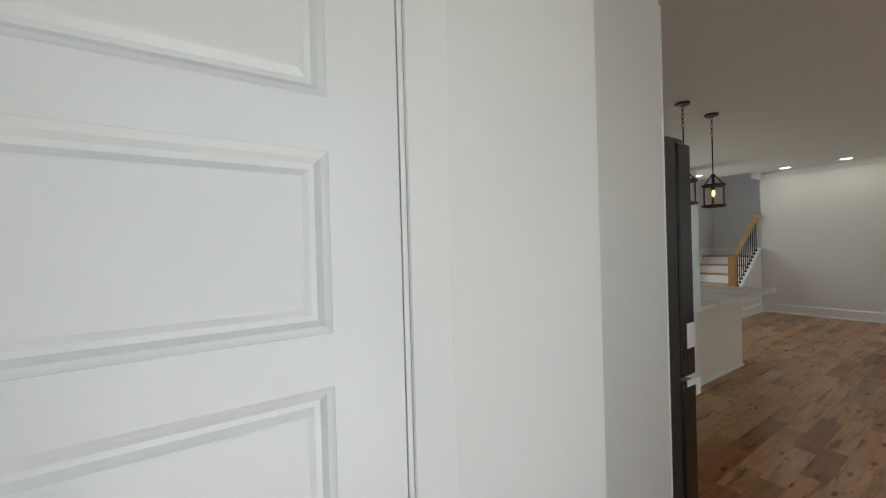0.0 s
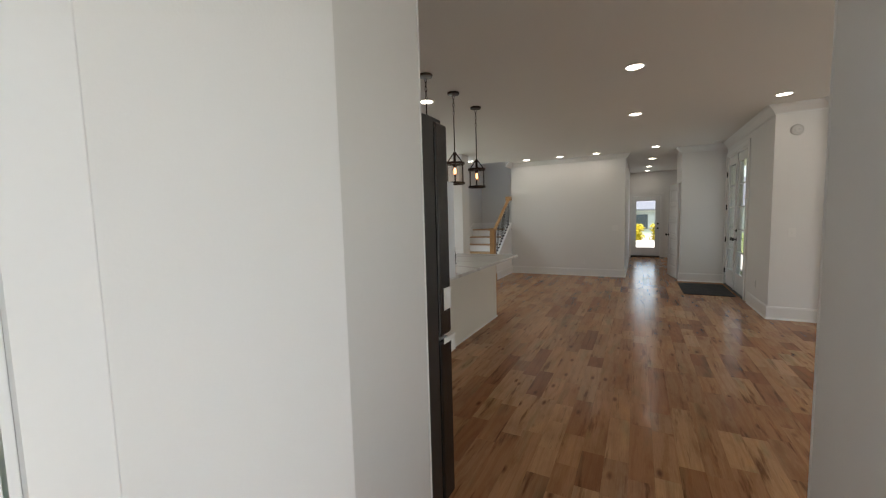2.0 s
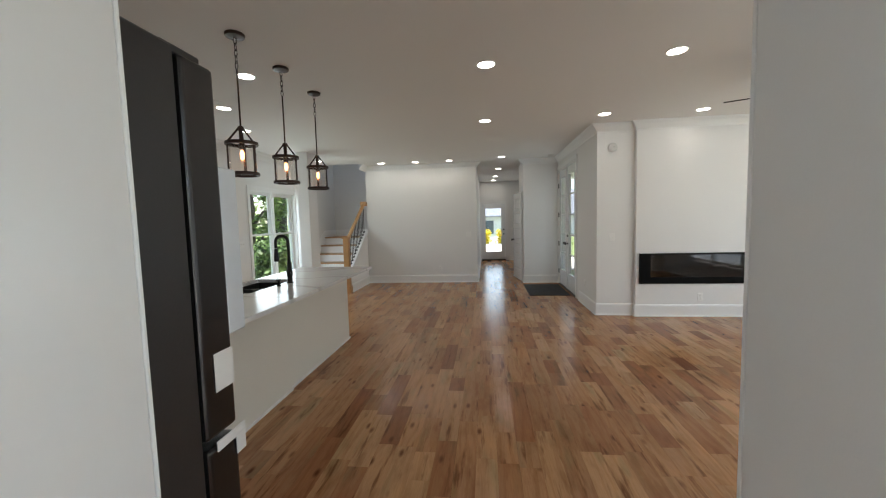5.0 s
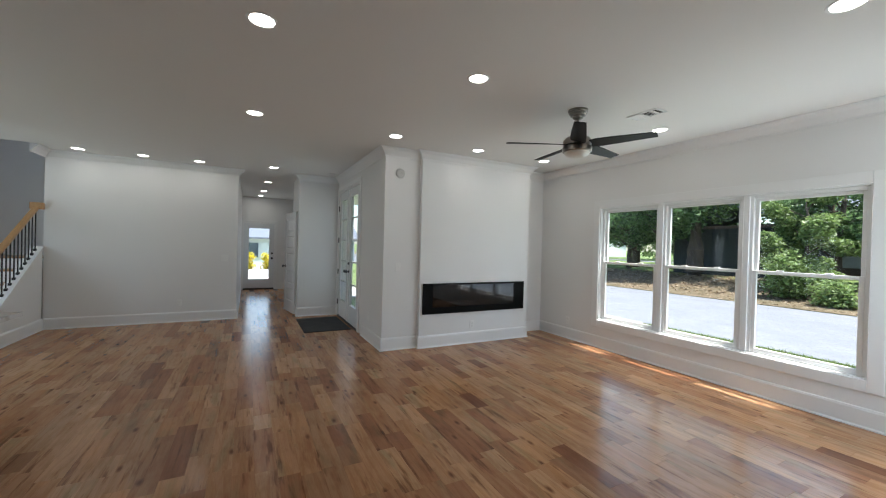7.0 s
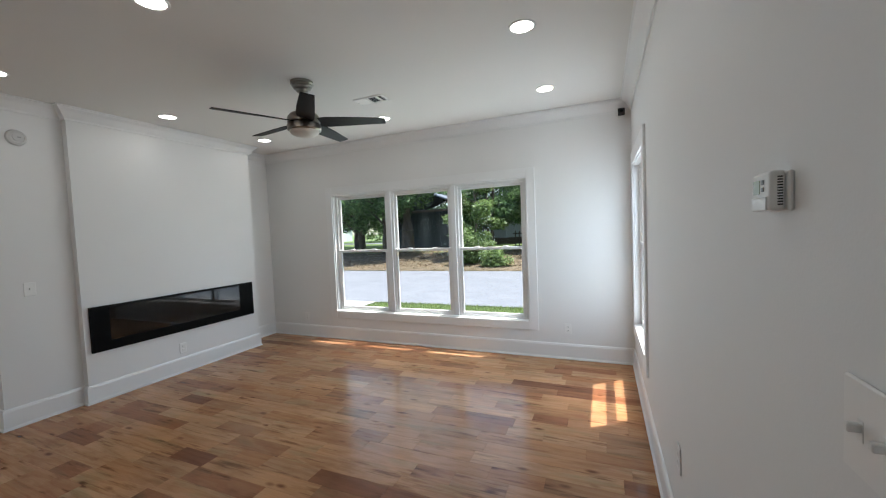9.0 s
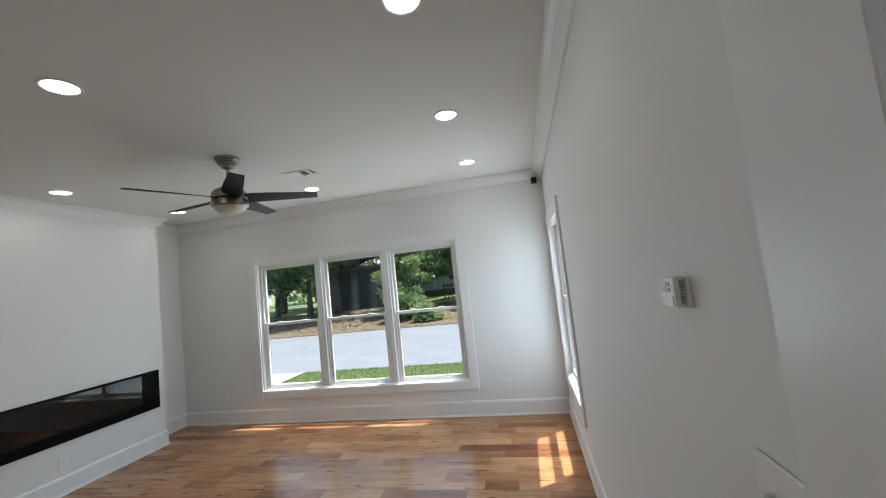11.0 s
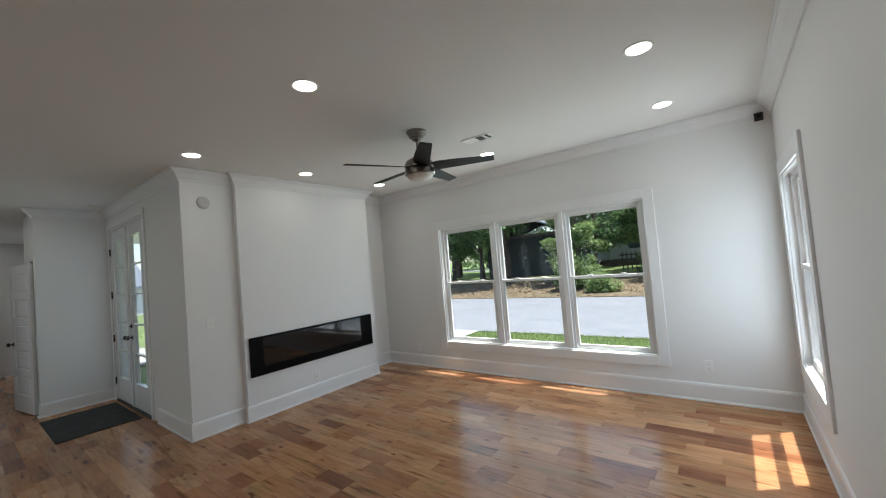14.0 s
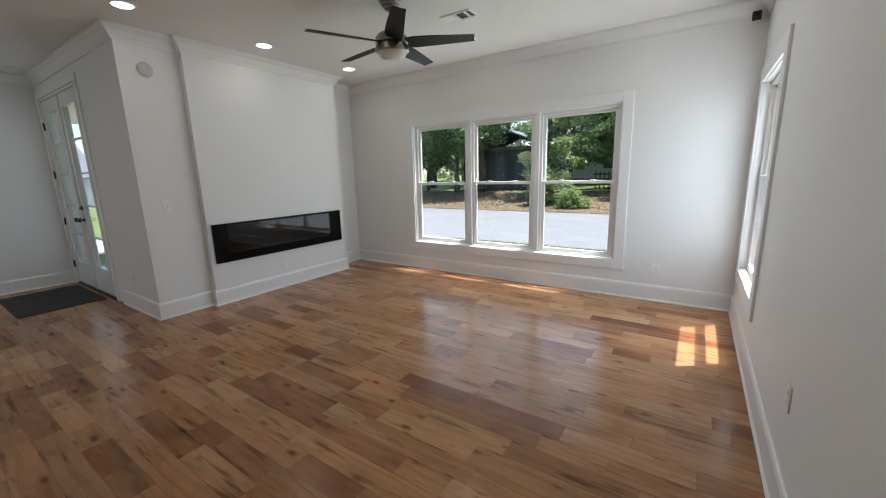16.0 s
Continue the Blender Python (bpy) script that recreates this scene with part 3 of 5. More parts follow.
def bolt_rose(parent, at, way):
    b2 = bm_new()
    lathe(b2, [(0, 0), (0.028, 0), (0.028, 0.008), (0.022, 0.014), (0.010, 0.016), (0.010, 0.028), (0, 0.028)], n=16)
    bmesh.ops.transform(b2, matrix=Matrix.Translation(at) @ Vector(way).to_track_quat("Z", "Y").to_matrix().to_4x4(), verts=b2.verts)
    return part("deadbolt", b2, BLACK, parent, "black deadbolt", smooth=True)


def glazed_leaf(door, put, u0, u1, z0, z1, d0, d1, stile, top, bottom, bars):
    """A door leaf with one tall light and horizontal glazing bars."""
    b2 = bm_new()
    soft_box(b2, *put(u0, u0 + stile, d0, d1, z0, z1), 0.002, 1)
    soft_box(b2, *put(u1 - stile, u1, d0, d1, z0, z1), 0.002, 1)
    soft_box(b2, *put(u0 + stile, u1 - stile, d0, d1, z1 - top, z1), 0.002, 1)
    soft_box(b2, *put(u0 + stile, u1 - stile, d0, d1, z0, z0 + bottom), 0.002, 1)
    leaf = part("leaf", b2, DOORPAINT, door)
    g0, g1, h0, h1, dm = u0 + stile, u1 - stile, z0 + bottom, z1 - top, (d0 + d1) / 2
    b2 = bm_new()
    for a in ((g0, g0 + 0.018, h0, h1), (g1 - 0.018, g1, h0, h1), (g0 + 0.018, g1 - 0.018, h0, h0 + 0.018), (g0 + 0.018, g1 - 0.018, h1 - 0.018, h1)):
        soft_box(b2, *put(a[0], a[1], d0 - 0.006, d1 + 0.006, a[2], a[3]), 0.003, 1)
    part("glazing_bead", b2, DOORPAINT, leaf)
    for i in range(1, bars):
        z = h0 + (h1 - h0) * i / bars
        b2 = bm_new()
        soft_box(b2, *put(g0 + 0.018, g1 - 0.018, d0 + 0.004, d1 - 0.004, z - 0.011, z + 0.011), 0.003, 1)
        part("glazing_bar", b2, DOORPAINT, leaf)
    for i in range(bars):
        lo = h0 + (h1 - h0) * i / bars + (0.011 if i else 0.014)
        hi = h0 + (h1 - h0) * (i + 1) / bars - (0.011 if i < bars - 1 else 0.014)
        pane_of(leaf, put, g0 + 0.014, g1 - 0.014, dm, lo - 0.002, hi + 0.002)
    return leaf


def frame_of(door, put, o, d0=-0.17, cas=0.0, t=0.03):
    u0, u1, z0, z1 = o
    b2 = bm_new()
    box(b2, *put(u0, u0 + t, d0, 0.0, z0, z1))
    box(b2, *put(u1 - t, u1, d0, 0.0, z0, z1))
    box(b2, *put(u0 + t, u1 - t, d0, 0.0, z1 - t, z1))
    part("door_frame", b2, TRIM, door)
    if cas:
        casing(door, put, o, cas, bottom=False)


def hinge(door, put, u, z):
    b2 = bm_new()
    x = put(u - 0.009, u + 0.009, 0.0, 0.018, z - 0.05, z + 0.05)
    soft_box(b2, *x, 0.004, 2)
    part("hinge", b2, BLACK, door, "black hinge")


# french doors
put = oriented("x", -1.49, 1)
fr = thing("door_1", (8.645, -1.49, 0), "white french doors with five glass lights each, closed", "door", kind="structure")
frame_of(fr, put, FR_OPEN, cas=0.0)
casing(fr, put, FR_OPEN, 0.075, bottom=False)
ua, ub = FR_OPEN[0] + 0.032, FR_OPEN[1] - 0.032
um = (ua + ub) / 2
for k, (p, q) in enumerate(((ua, um - 0.002), (um + 0.002, ub))):
    glazed_leaf(fr, put, p, q, 0.02, FR_OPEN[3] - 0.034, -0.052, -0.008, 0.125, 0.14, 0.30, 5)
b2 = bm_new()
soft_box(b2, *put(um - 0.022, um + 0.022, -0.008, 0.006, 0.02, 2.42), 0.003, 1)
part("astragal", b2, DOORPAINT, fr)
for z in (0.28, 0.88, 1.50, 2.12):
    hinge(fr, put, ub + 0.012, z)
knob(fr, (um - 0.07, -1.498, 0.93), (0, 1, 0))
knob(fr, (um + 0.07, -1.498, 0.93), (0, 1, 0))
bolt_rose(fr, (um - 0.07, -1.498, 1.08), (0, 1, 0))
b2 = bm_new()
soft_box(b2, *put(ua, ub, -0.16, 0.02, 0, 0.018), 0.004, 1)
part("threshold", b2, BLACK, fr, "dark metal threshold")

# front door
put = oriented("y", FD_X, -1)
fd = thing("door_2", (FD_X, -0.16, 0), "white front door with one full-height glass light, closed", "door", kind="structure")
frame_of(fd, put, FD)
casing(fd, put, FD, 0.05, bottom=False)
glazed_leaf(fd, put, FD[0] + 0.032, FD[1] - 0.032, 0.02, FD[3] - 0.034, -0.052, -0.008, 0.12, 0.13, 0.27, 1)
knob(fd, (FD_X + 0.008, FD[0] + 0.09, 0.93), (-1, 0, 0))
bolt_rose(fd, (FD_X + 0.008, FD[0] + 0.09, 1.08), (-1, 0, 0))
b2 = bm_new()
soft_box(b2, *put(FD[0] + 0.03, FD[1] - 0.03, -0.16, 0.05, 0, 0.045), 0.004, 1)
part("threshold", b2, BLACK, fd, "dark metal threshold")

# back door in the kitchen
put = oriented("x", NY, -1)
bd = thing("door_3", (6.01, NY, 0), "white back door with one full-height glass light, closed", "door", kind="structure")
frame_of(bd, put, BD_OPEN)
casing(bd, put, BD_OPEN, 0.07, bottom=False)
glazed_leaf(bd, put, BD_OPEN[0] + 0.032, BD_OPEN[1] - 0.032, 0.02, BD_OPEN[3] - 0.034, -0.052, -0.008, 0.125, 0.13, 0.25, 1)
knob(bd, (BD_OPEN[1] - 0.09, NY + 0.008, 0.92), (0, -1, 0))
bolt_rose(bd, (BD_OPEN[1] - 0.09, NY + 0.008, 1.05), (0, -1, 0))
b2 = bm_new()
soft_box(b2, BD_OPEN[0] + 0.05, BD_OPEN[1] - 0.05, NY - 0.012, NY - 0.002, 2.122, 2.138, 0.003, 1)
part("weather_strip", b2, GREYPL, bd, "grey strip over the door")


def panel_door(door, width, z0, z1, thick, pitch, first, height, stile):
    """A moulded door leaf with stacked raised panels on both faces, drawn along +x from its hinge, its face at y = 0."""
    leaf = bm_new()
    b2 = bm_new()
    box(b2, 0, width, 0.012, thick - 0.012, z0, z1)
    cuts = [first + pitch * i for i in range(5)]
    for y0, y1 in ((0, 0.012), (thick - 0.012, thick)):
        box(b2, 0, stile, y0, y1, z0, z1)
        box(b2, width - stile, width, y0, y1, z0, z1)
        at = z0
        for c in cuts:
            box(b2, stile, width - stile, y0, y1, at, c)
            at = c + height
        box(b2, stile, width - stile, y0, y1, at, z1)
    join(leaf, b2)
    lf = part("leaf", leaf, DOORPAINT, door)
    for side, y in ((-1, 0.0115), (1, thick - 0.0115)):
        for c in cuts:
            p = bm_new()
            a0, a1, c0, c1 = stile + 0.0002, width - stile - 0.0002, c + 0.0002, c + height - 0.0002
            rings = []
            for inset, lift in ((0, 0.0112), (0.004, 0.0095), (0.010, 0.0075), (0.018, 0.001), (0.026, 0.0008), (0.036, 0.0075), (0.040, 0.008)):
                rings.append([p.verts.new((x, y + side * lift, z)) for x, z in ((a0 + inset, c0 + inset), (a1 - inset, c0 + inset), (a1 - inset, c1 - inset), (a0 + inset, c1 - inset))])
            for r0, r1 in zip(rings, rings[1:]):
                for i in range(4):
                    p.faces.new((r0[i], r0[(i + 1) % 4], r1[(i + 1) % 4], r1[i]))
            p.faces.new(rings[-1])
            bmesh.ops.recalc_face_normals(p, faces=p.faces[:])
            if p.faces[-1].normal.y * side < 0:
                bmesh.ops.reverse_faces(p, faces=p.faces[:])
            part("panel", p, DOORPAINT, lf)
    return lf


# panelled door in the passage (its leaf flush with the wall)
d4 = thing("door_4", (-0.296, HALL_N - 0.002, 0), "white five-panel moulded door in the passage, closed", "door", kind="structure")
ORIGINS[d4] = Vector((0, 0, 0))
panel_door(d4, 0.762, 0.012, 2.095, 0.036, 0.333, 0.336, 0.257, 0.111)
jamb = bm_new()
for a in ((-0.025, -0.004, -0.004, 0.10, 0, 2.11), (0.767, 0.776, 0.004, 0.10, 0, 2.11), (-0.004, 0.767, -0.004, 0.10, 2.097, 2.11)):
    box(jamb, *a)
part("door_frame", jamb, TRIM, d4)
jamb = bm_new()
soft_box(jamb, 0.776, 0.858, -0.002, 0.006, 0, 2.11, 0.003, 1)
soft_box(jamb, -0.123, -0.025, -0.002, 0.006, 0, 2.11, 0.003, 1)
soft_box(jamb, -0.123, 0.858, -0.002, 0.006, 2.111, 2.20, 0.003, 1)
part("casing", jamb, TRIM, d4)

# closet door in the hall, ajar
d5 = thing("door_5", (9.715, -0.735, 0), "white five-panel closet door, ajar", "door", kind="structure")
ORIGINS[d5] = Vector((0, 0, 0))
lf = panel_door(d5, 0.745, 0.012, 2.03, 0.036, 0.352, 0.235, 0.270, 0.11)
knob(lf, (0.685, 0.036, 0.93), (0, 1, 0))
knob(lf, (0.685, 0.0, 0.93), (0, -1, 0))
d5.rotation_euler = (0, 0, radians(9.5))

# ---- stairs ----
RISE, RUN, ST_X, ST_Y0, ST_Y1 = 0.184, 0.26, 8.44, 2.90, 3.98
RX = 9.465   # rail end, before the flight is set in place
st = thing("staircase", (8.9, 3.4, 0), "white staircase with oak treads and a closed white side", "stairs", kind="structure")
for i in range(6):
    x0 = ST_X + RUN * i
    x1 = x0 + RUN + 0.02 if i < 5 else 10.45
    b2 = bm_new()
    box(b2, x0, x0 + 0.02, ST_Y0, ST_Y1, RISE * i + (0.0 if i == 0 else 0.001), RISE * (i + 1) - 0.027)
    part("riser", b2, TRIM, st)
    b2 = bm_new()
    soft_box(b2, x0 - 0.028, x1, ST_Y0, ST_Y1, RISE * (i + 1) - 0.026, RISE * (i + 1), 0.008, 2)
    part("tread", b2, OAK_X, st, "oak tread")


def slant(bm, x0, x1, z0, z1, y0, y1, low0, low1):
    """A slab between y0 and y1 whose top runs from z0 at x0 to z1 at x1 and whose underside from low0 to low1."""
    a = [bm.verts.new(p) for p in ((x0, y0, low0), (x1, y0, low1), (x1, y0, z1), (x0, y0, z0))]
    b = [bm.verts.new(p) for p in ((x0, y1, low0), (x1, y1, low1), (x1, y1, z1), (x0, y1, z0))]
    bm.faces.new(a)
    bm.faces.new(b[::-1])
    for i in range(4):
        bm.faces.new((a[i], b[i], b[(i + 1) % 4], a[(i + 1) % 4]))
    bmesh.ops.recalc_face_normals(bm, faces=bm.faces[:])


SLOPE = 0.68
b2 = bm_new()
slant(b2, 8.285, RX, 0.46, 0.46 + SLOPE * (RX - 8.285), 2.80, 2.90, 0, 0)
part("stair_side", b2, WALL, st, "white closed stair side")
b2 = bm_new()
slant(b2, 8.285, RX, 0.47, 0.47 + SLOPE * (RX - 8.285), 2.79, 2.91, 0.46, 0.46 + SLOPE * (RX - 8.285))
part("side_cap", b2, TRIM, st)
b2 = bm_new()
slant(b2, ST_X, 9.74, 0.40, 1.27, ST_Y1 - 0.014, ST_Y1, 0.10, 0.99)
box(b2, 9.74, 10.45, ST_Y1 - 0.014, ST_Y1, 1.08, 1.27)
box(b2, 10.436, 10.45, 2.9, ST_Y1 - 0.014, 1.08, 1.27)
part("skirt_board", b2, TRIM, st)

rail = thing("stair_railing", (8.9, 2.85, 0), "oak handrail on black iron balusters with a square oak newel post", "railing")
b2 = bm_new()
soft_box(b2, 8.165, 8.265, 2.795, 2.905, 0, 1.13, 0.005, 2)
newel = part("newel_post", b2, OAK_Z, rail, "square oak newel post")
b2 = bm_new()
soft_box(b2, 8.147, 8.283, 2.777, 2.923, 0, 0.15, 0.006, 2)
part("newel_base", b2, OAK_Z, newel)
b2 = bm_new()
soft_box(b2, 8.14, 8.29, 2.77, 2.93, 1.13, 1.152, 0.008, 2)
soft_box(b2, 8.155, 8.275, 2.785, 2.915, 1.152, 1.178, 0.012, 2)
part("newel_cap", b2, OAK_Z, newel)
b2 = bm_new()
slant(b2, 8.265, RX - 0.02, 1.115, 1.115 + SLOPE * (RX - 8.285), 2.815, 2.885, 1.06, 1.06 + SLOPE * (RX - 8.285))
bmesh.ops.bevel(b2, geom=b2.edges[:], offset=0.012, segments=2, affect="EDGES", profile=0.5)
part("handrail", b2, OAK_R, rail)
b2 = bm_new()
soft_box(b2, RX - 0.10, RX - 0.001, 2.78, 2.92, 1.83, 1.93, 0.01, 2)
part("rail_end_block", b2, OAK_R, rail)
for i in range(12):
    x = 8.345 + 0.094 * i
    lo = 0.47 + SLOPE * (x - 8.285)
    hi = 1.063 + SLOPE * (x - 8.265)
    b2 = bm_new()
    box(b2, x - 0.0065, x + 0.0065, 2.8435, 2.8565, lo - 0.006, hi)
    bal = part("baluster", b2, BLACK, rail, "black iron baluster")
    b2 = bm_new()
    soft_box(b2, x - 0.017, x + 0.017, 2.833, 2.867, lo - 0.012, lo + 0.026, 0.004, 1)
    part("baluster_shoe", b2, BLACK, bal)

for ob in (st, rail):
    ob.location += Vector((0.17, 0.09, 0))

# ---- fireplace ----
fp = thing("fireplace", (6.56, -2.92, 0.470), "black linear electric fireplace with a glass front set in the wall", "fireplace")
Y0, Y1, Z0, Z1 = -3.82, -2.048, 0.470, 0.903
b2 = bm_new()
for a in ((Y0, Y0 + 0.20, Z0, Z1), (Y1 - 0.15, Y1, Z0, Z1), (Y0 + 0.20, Y1 - 0.15, Z0, Z0 + 0.095), (Y0 + 0.20, Y1 - 0.15, Z1 - 0.024, Z1)):
    box(b2, 6.535, 6.558, *a)
part("front_frame", b2, SURROUND, fp, "satin black metal surround")
b2 = bm_new()
box(b2, 6.5395, 6.5445, Y0 + 0.20, Y1 - 0.15, Z0 + 0.095, Z1 - 0.024)
g = part("glass_front", b2, DARKPANE, fp, "smoked glass front")
b2 = bm_new()
box(b2, 6.70, 6.71, Y0 + 0.05, Y1 - 0.03, 0.494, 0.882)
box(b2, 6.56, 6.70, Y0 + 0.05, Y1 - 0.03, 0.486, 0.496)
box(b2, 6.56, 6.70, Y0 + 0.05, Y1 - 0.03, 0.878, 0.888)
part("firebox", b2, FIREBOX, fp)
b2 = bm_new()
rng = random.Random(5)
for i in range(150):
    y, x, r = rng.uniform(Y0 + 0.24, Y1 - 0.19), rng.uniform(6.58, 6.68), rng.uniform(0.008, 0.018)
    bmesh.ops.create_icosphere(b2, subdivisions=1, radius=r, matrix=Matrix.Translation((x, y, 0.496 + r * 0.8)) @ Euler((rng.random() * 3, rng.random() * 3, 0)).to_matrix().to_4x4())
tagged(part("ember_bed", b2, EMBER, fp, "glass pebbles in the firebox"), kind="stuff")

# ---- ceiling fan ----
FAN = Vector((4.35, -2.595, H))
fan = thing("ceiling_fan", (FAN.x, FAN.y, 2.30), "brushed nickel ceiling fan with five dark blades and frosted light", "ceiling fan")


def turned(name, profile, mat, parent, label="", at=FAN, n=32):
    b2 = bm_new()
    lathe(b2, profile, (at.x, at.y, 0), n)
    return part(name, b2, mat, parent, label, smooth=True)


turned("canopy", [(0, H), (0.090, H), (0.090, 2.722), (0.080, 2.716), (0.080, 2.704), (0.070, 2.698), (0.068, 2.684), (0.050, 2.676), (0.046, 2.662), (0.020, 2.648), (0, 2.648)], NICKEL, fan)
turned("downrod", [(0, 2.66), (0.013, 2.66), (0.013, 2.52), (0.024, 2.515), (0.028, 2.50), (0, 2.50)], NICKEL, fan, n=16)
turned("motor_housing", [(0, 2.515), (0.045, 2.512), (0.075, 2.495), (0.108, 2.478), (0.128, 2.452), (0.130, 2.412), (0.118, 2.404), (0, 2.404)], NICKEL, fan)
turned("light_kit", [(0, 2.398), (0.128, 2.398), (0.132, 2.390), (0.132, 2.352), (0.122, 2.345), (0, 2.345)], NICKEL, fan)
turned("shade", [(0.116, 2.346), (0.112, 2.332), (0.092, 2.314), (0.055, 2.302), (0, 2.298)], FROST, fan, "frosted glass bowl")
for k in range(5):
    ang = radians(63 + 72 * k)
    b2 = bm_new()
    top, bot = [], []
    for r, w0, w1, tw in ((0.10, -0.050, 0.055, -16), (0.18, -0.068, 0.072, -15), (0.34, -0.066, 0.066, -13), (0.52, -0.055, 0.055, -11), (0.66, -0.046, 0.046, -10)):
        for lst, dz in ((top, 0.003), (bot, -0.003)):
            lst.append([b2.verts.new((r, w * math.cos(radians(tw)), 2.418 + dz + w * math.sin(radians(tw)))) for w in (w0, 0, w1)])
    for i in range(4):
        for j in range(2):
            b2.faces.new((top[i][j], top[i + 1][j], top[i + 1][j + 1], top[i][j + 1]))
            b2.faces.new((bot[i][j], bot[i][j + 1], bot[i + 1][j + 1], bot[i + 1][j]))
        for j, q in ((0, 1), (2, -1)):
            b2.faces.new((top[i][j], bot[i][j], bot[i + 1][j], top[i + 1][j])[::q])
    for i, q in ((0, 1), (4, -1)):
        for j in range(2):
            b2.faces.new((top[i][j], top[i][j + 1], bot[i][j + 1], bot[i][j])[::q])
    bmesh.ops.recalc_face_normals(b2, faces=b2.faces[:])
    bmesh.ops.transform(b2, matrix=Matrix.Translation((FAN.x, FAN.y, 0)) @ Matrix.Rotation(ang, 4, "Z"), verts=b2.verts)
    part("blade", b2, BLADE, fan, "dark tapered fan blade")

# ---- downlights ----
CANS = [(4.26, 0.08), (6.08, 0.09), (4.26, -1.43), (6.07, -1.42), (2.56, -2.59), (2.58, -3.75), (2.51, -1.46), (6.10, -2.61), (6.09, -3.77), (4.31, -3.76),
        (9.24, 2.39), (9.24, 1.62), (9.24, 0.87), (9.05, -0.25), (10.9, -0.24), (12.6, -0.21), (13.75, -0.18), (4.14, 2.16), (4.93, 2.95), (5.90, 3.36), (8.60, 3.55), (2.6, 2.2)]
first = None
for x, y in CANS:
    if first is None:
        first = thing("downlight", (x, y, H), "round white recessed downlight, switched on", "downlight", "downlights in the ceiling")
        b2 = bm_new()
        lathe(b2, [(0.070, H - 0.003), (0.074, H - 0.006), (0.084, H - 0.005), (0.087, H), (0.070, H)], (x, y, 0), 28)
        part("trim_ring", b2, PLASTIC, first, smooth=True)
        b2 = bm_new()
        lathe(b2, [(0, H - 0.0045), (0.069, H - 0.0035), (0.071, H - 0.001)], (x, y, 0), 28)
        part("lens", b2, LENS, first, "glowing white lens")
    else:
        copy_thing(first, Matrix.Translation((x, y, H)))
    lamp = new("downlight_lamp", bpy.data.lights.new("downlight_lamp", "AREA"))
    lamp.data.shape, lamp.data.size, lamp.data.energy, lamp.data.color = "DISK", 0.13, CAN_WATTS, (1.0, 0.96, 0.90)
    lamp.location = (x, y, H - 0.012)

# ---- kitchen: refrigerator and its end panel ----
fpn = thing("fridge_end_panel", (1.30, 0.775, 0), "glossy off-white end panel beside the refrigerator", "cabinet panel")
b2 = bm_new()
soft_box(b2, 0.985, 1.604, 0.765, 0.785, 0, H - 0.001, 0.002, 1)
part("panel", b2, GLOSS, fpn)
b2 = bm_new()
soft_box(b2, 1.604, 1.613, 0.762, 0.788, 0, 2.30, 0.002, 1)
part("edge_band", b2, TRIM, fpn, "white edge strip")
fr2 = thing("refrigerator", (1.4, 1.25, 0), "black stainless french-door refrigerator with protective film on its handles", "refrigerator")
b2 = bm_new()
soft_box(b2, 1.07, 1.775, 0.80, 1.70, 0.03, 1.855, 0.006, 1)
part("body", b2, FRIDGE_SIDE, fr2)
for y0, y1 in ((0.80, 1.247), (1.253, 1.70)):
    b2 = bm_new()
    soft_box(b2, 1.787, 1.900, y0, y1, 0.905, 1.845, 0.012, 3)
    dr = part("door", b2, STEEL, fr2, "black stainless door")
    hy = 1.21 if y0 < 1 else 1.29
    b2 = bm_new()
    soft_box(b2, 1.938, 1.962, hy - 0.012, hy + 0.012, 1.0, 1.70, 0.006, 2)
    soft_box(b2, 1.895, 1.942, hy - 0.010, hy + 0.010, 1.03, 1.06, 0.003, 1)
    soft_box(b2, 1.895, 1.942, hy - 0.010, hy + 0.010, 1.64, 1.67, 0.003, 1)
    part("handle", b2, STEEL, dr)
b2 = bm_new()
soft_box(b2, 1.787, 1.900, 0.80, 1.70, 0.12, 0.885, 0.012, 3)
fz = part("freezer_drawer", b2, STEEL, fr2)
b2 = bm_new()
soft_box(b2, 1.938, 1.962, 0.88, 1.62, 0.79, 0.815, 0.006, 2)
soft_box(b2, 1.895, 1.942, 0.90, 0.93, 0.795, 0.81, 0.003, 1)
soft_box(b2, 1.895, 1.942, 1.57, 1.60, 0.795, 0.81, 0.003, 1)
part("handle", b2, STEEL, fz)
b2 = bm_new()
soft_box(b2, 1.901, 1.970, 0.806, 0.818, 1.15, 1.60, 0.003, 1)
part("film_strip", b2, FILM, fr2, "pale protective film strip")
b2 = bm_new()
soft_box(b2, 1.825, 1.895, 0.7965, 0.7995, 1.02, 1.12, 0.001, 1)
part("sticker", b2, PLASTIC, fr2, "white sticker")
b2 = bm_new()
soft_box(b2, 1.815, 1.925, 0.7955, 0.7995, 0.868, 0.895, 0.001, 1)
soft_box(b2, 1.885, 1.922, 0.7945, 0.7985, 0.82, 0.875, 0.001, 1)
part("tape", b2, PLASTIC, fr2, "strip of white tape")
b2 = bm_new()
soft_box(b2, 1.760, 1.880, 0.82, 0.90, 1.845, 1.868, 0.005, 1)
part("hinge_cover", b2, FRIDGE_SIDE, fr2)

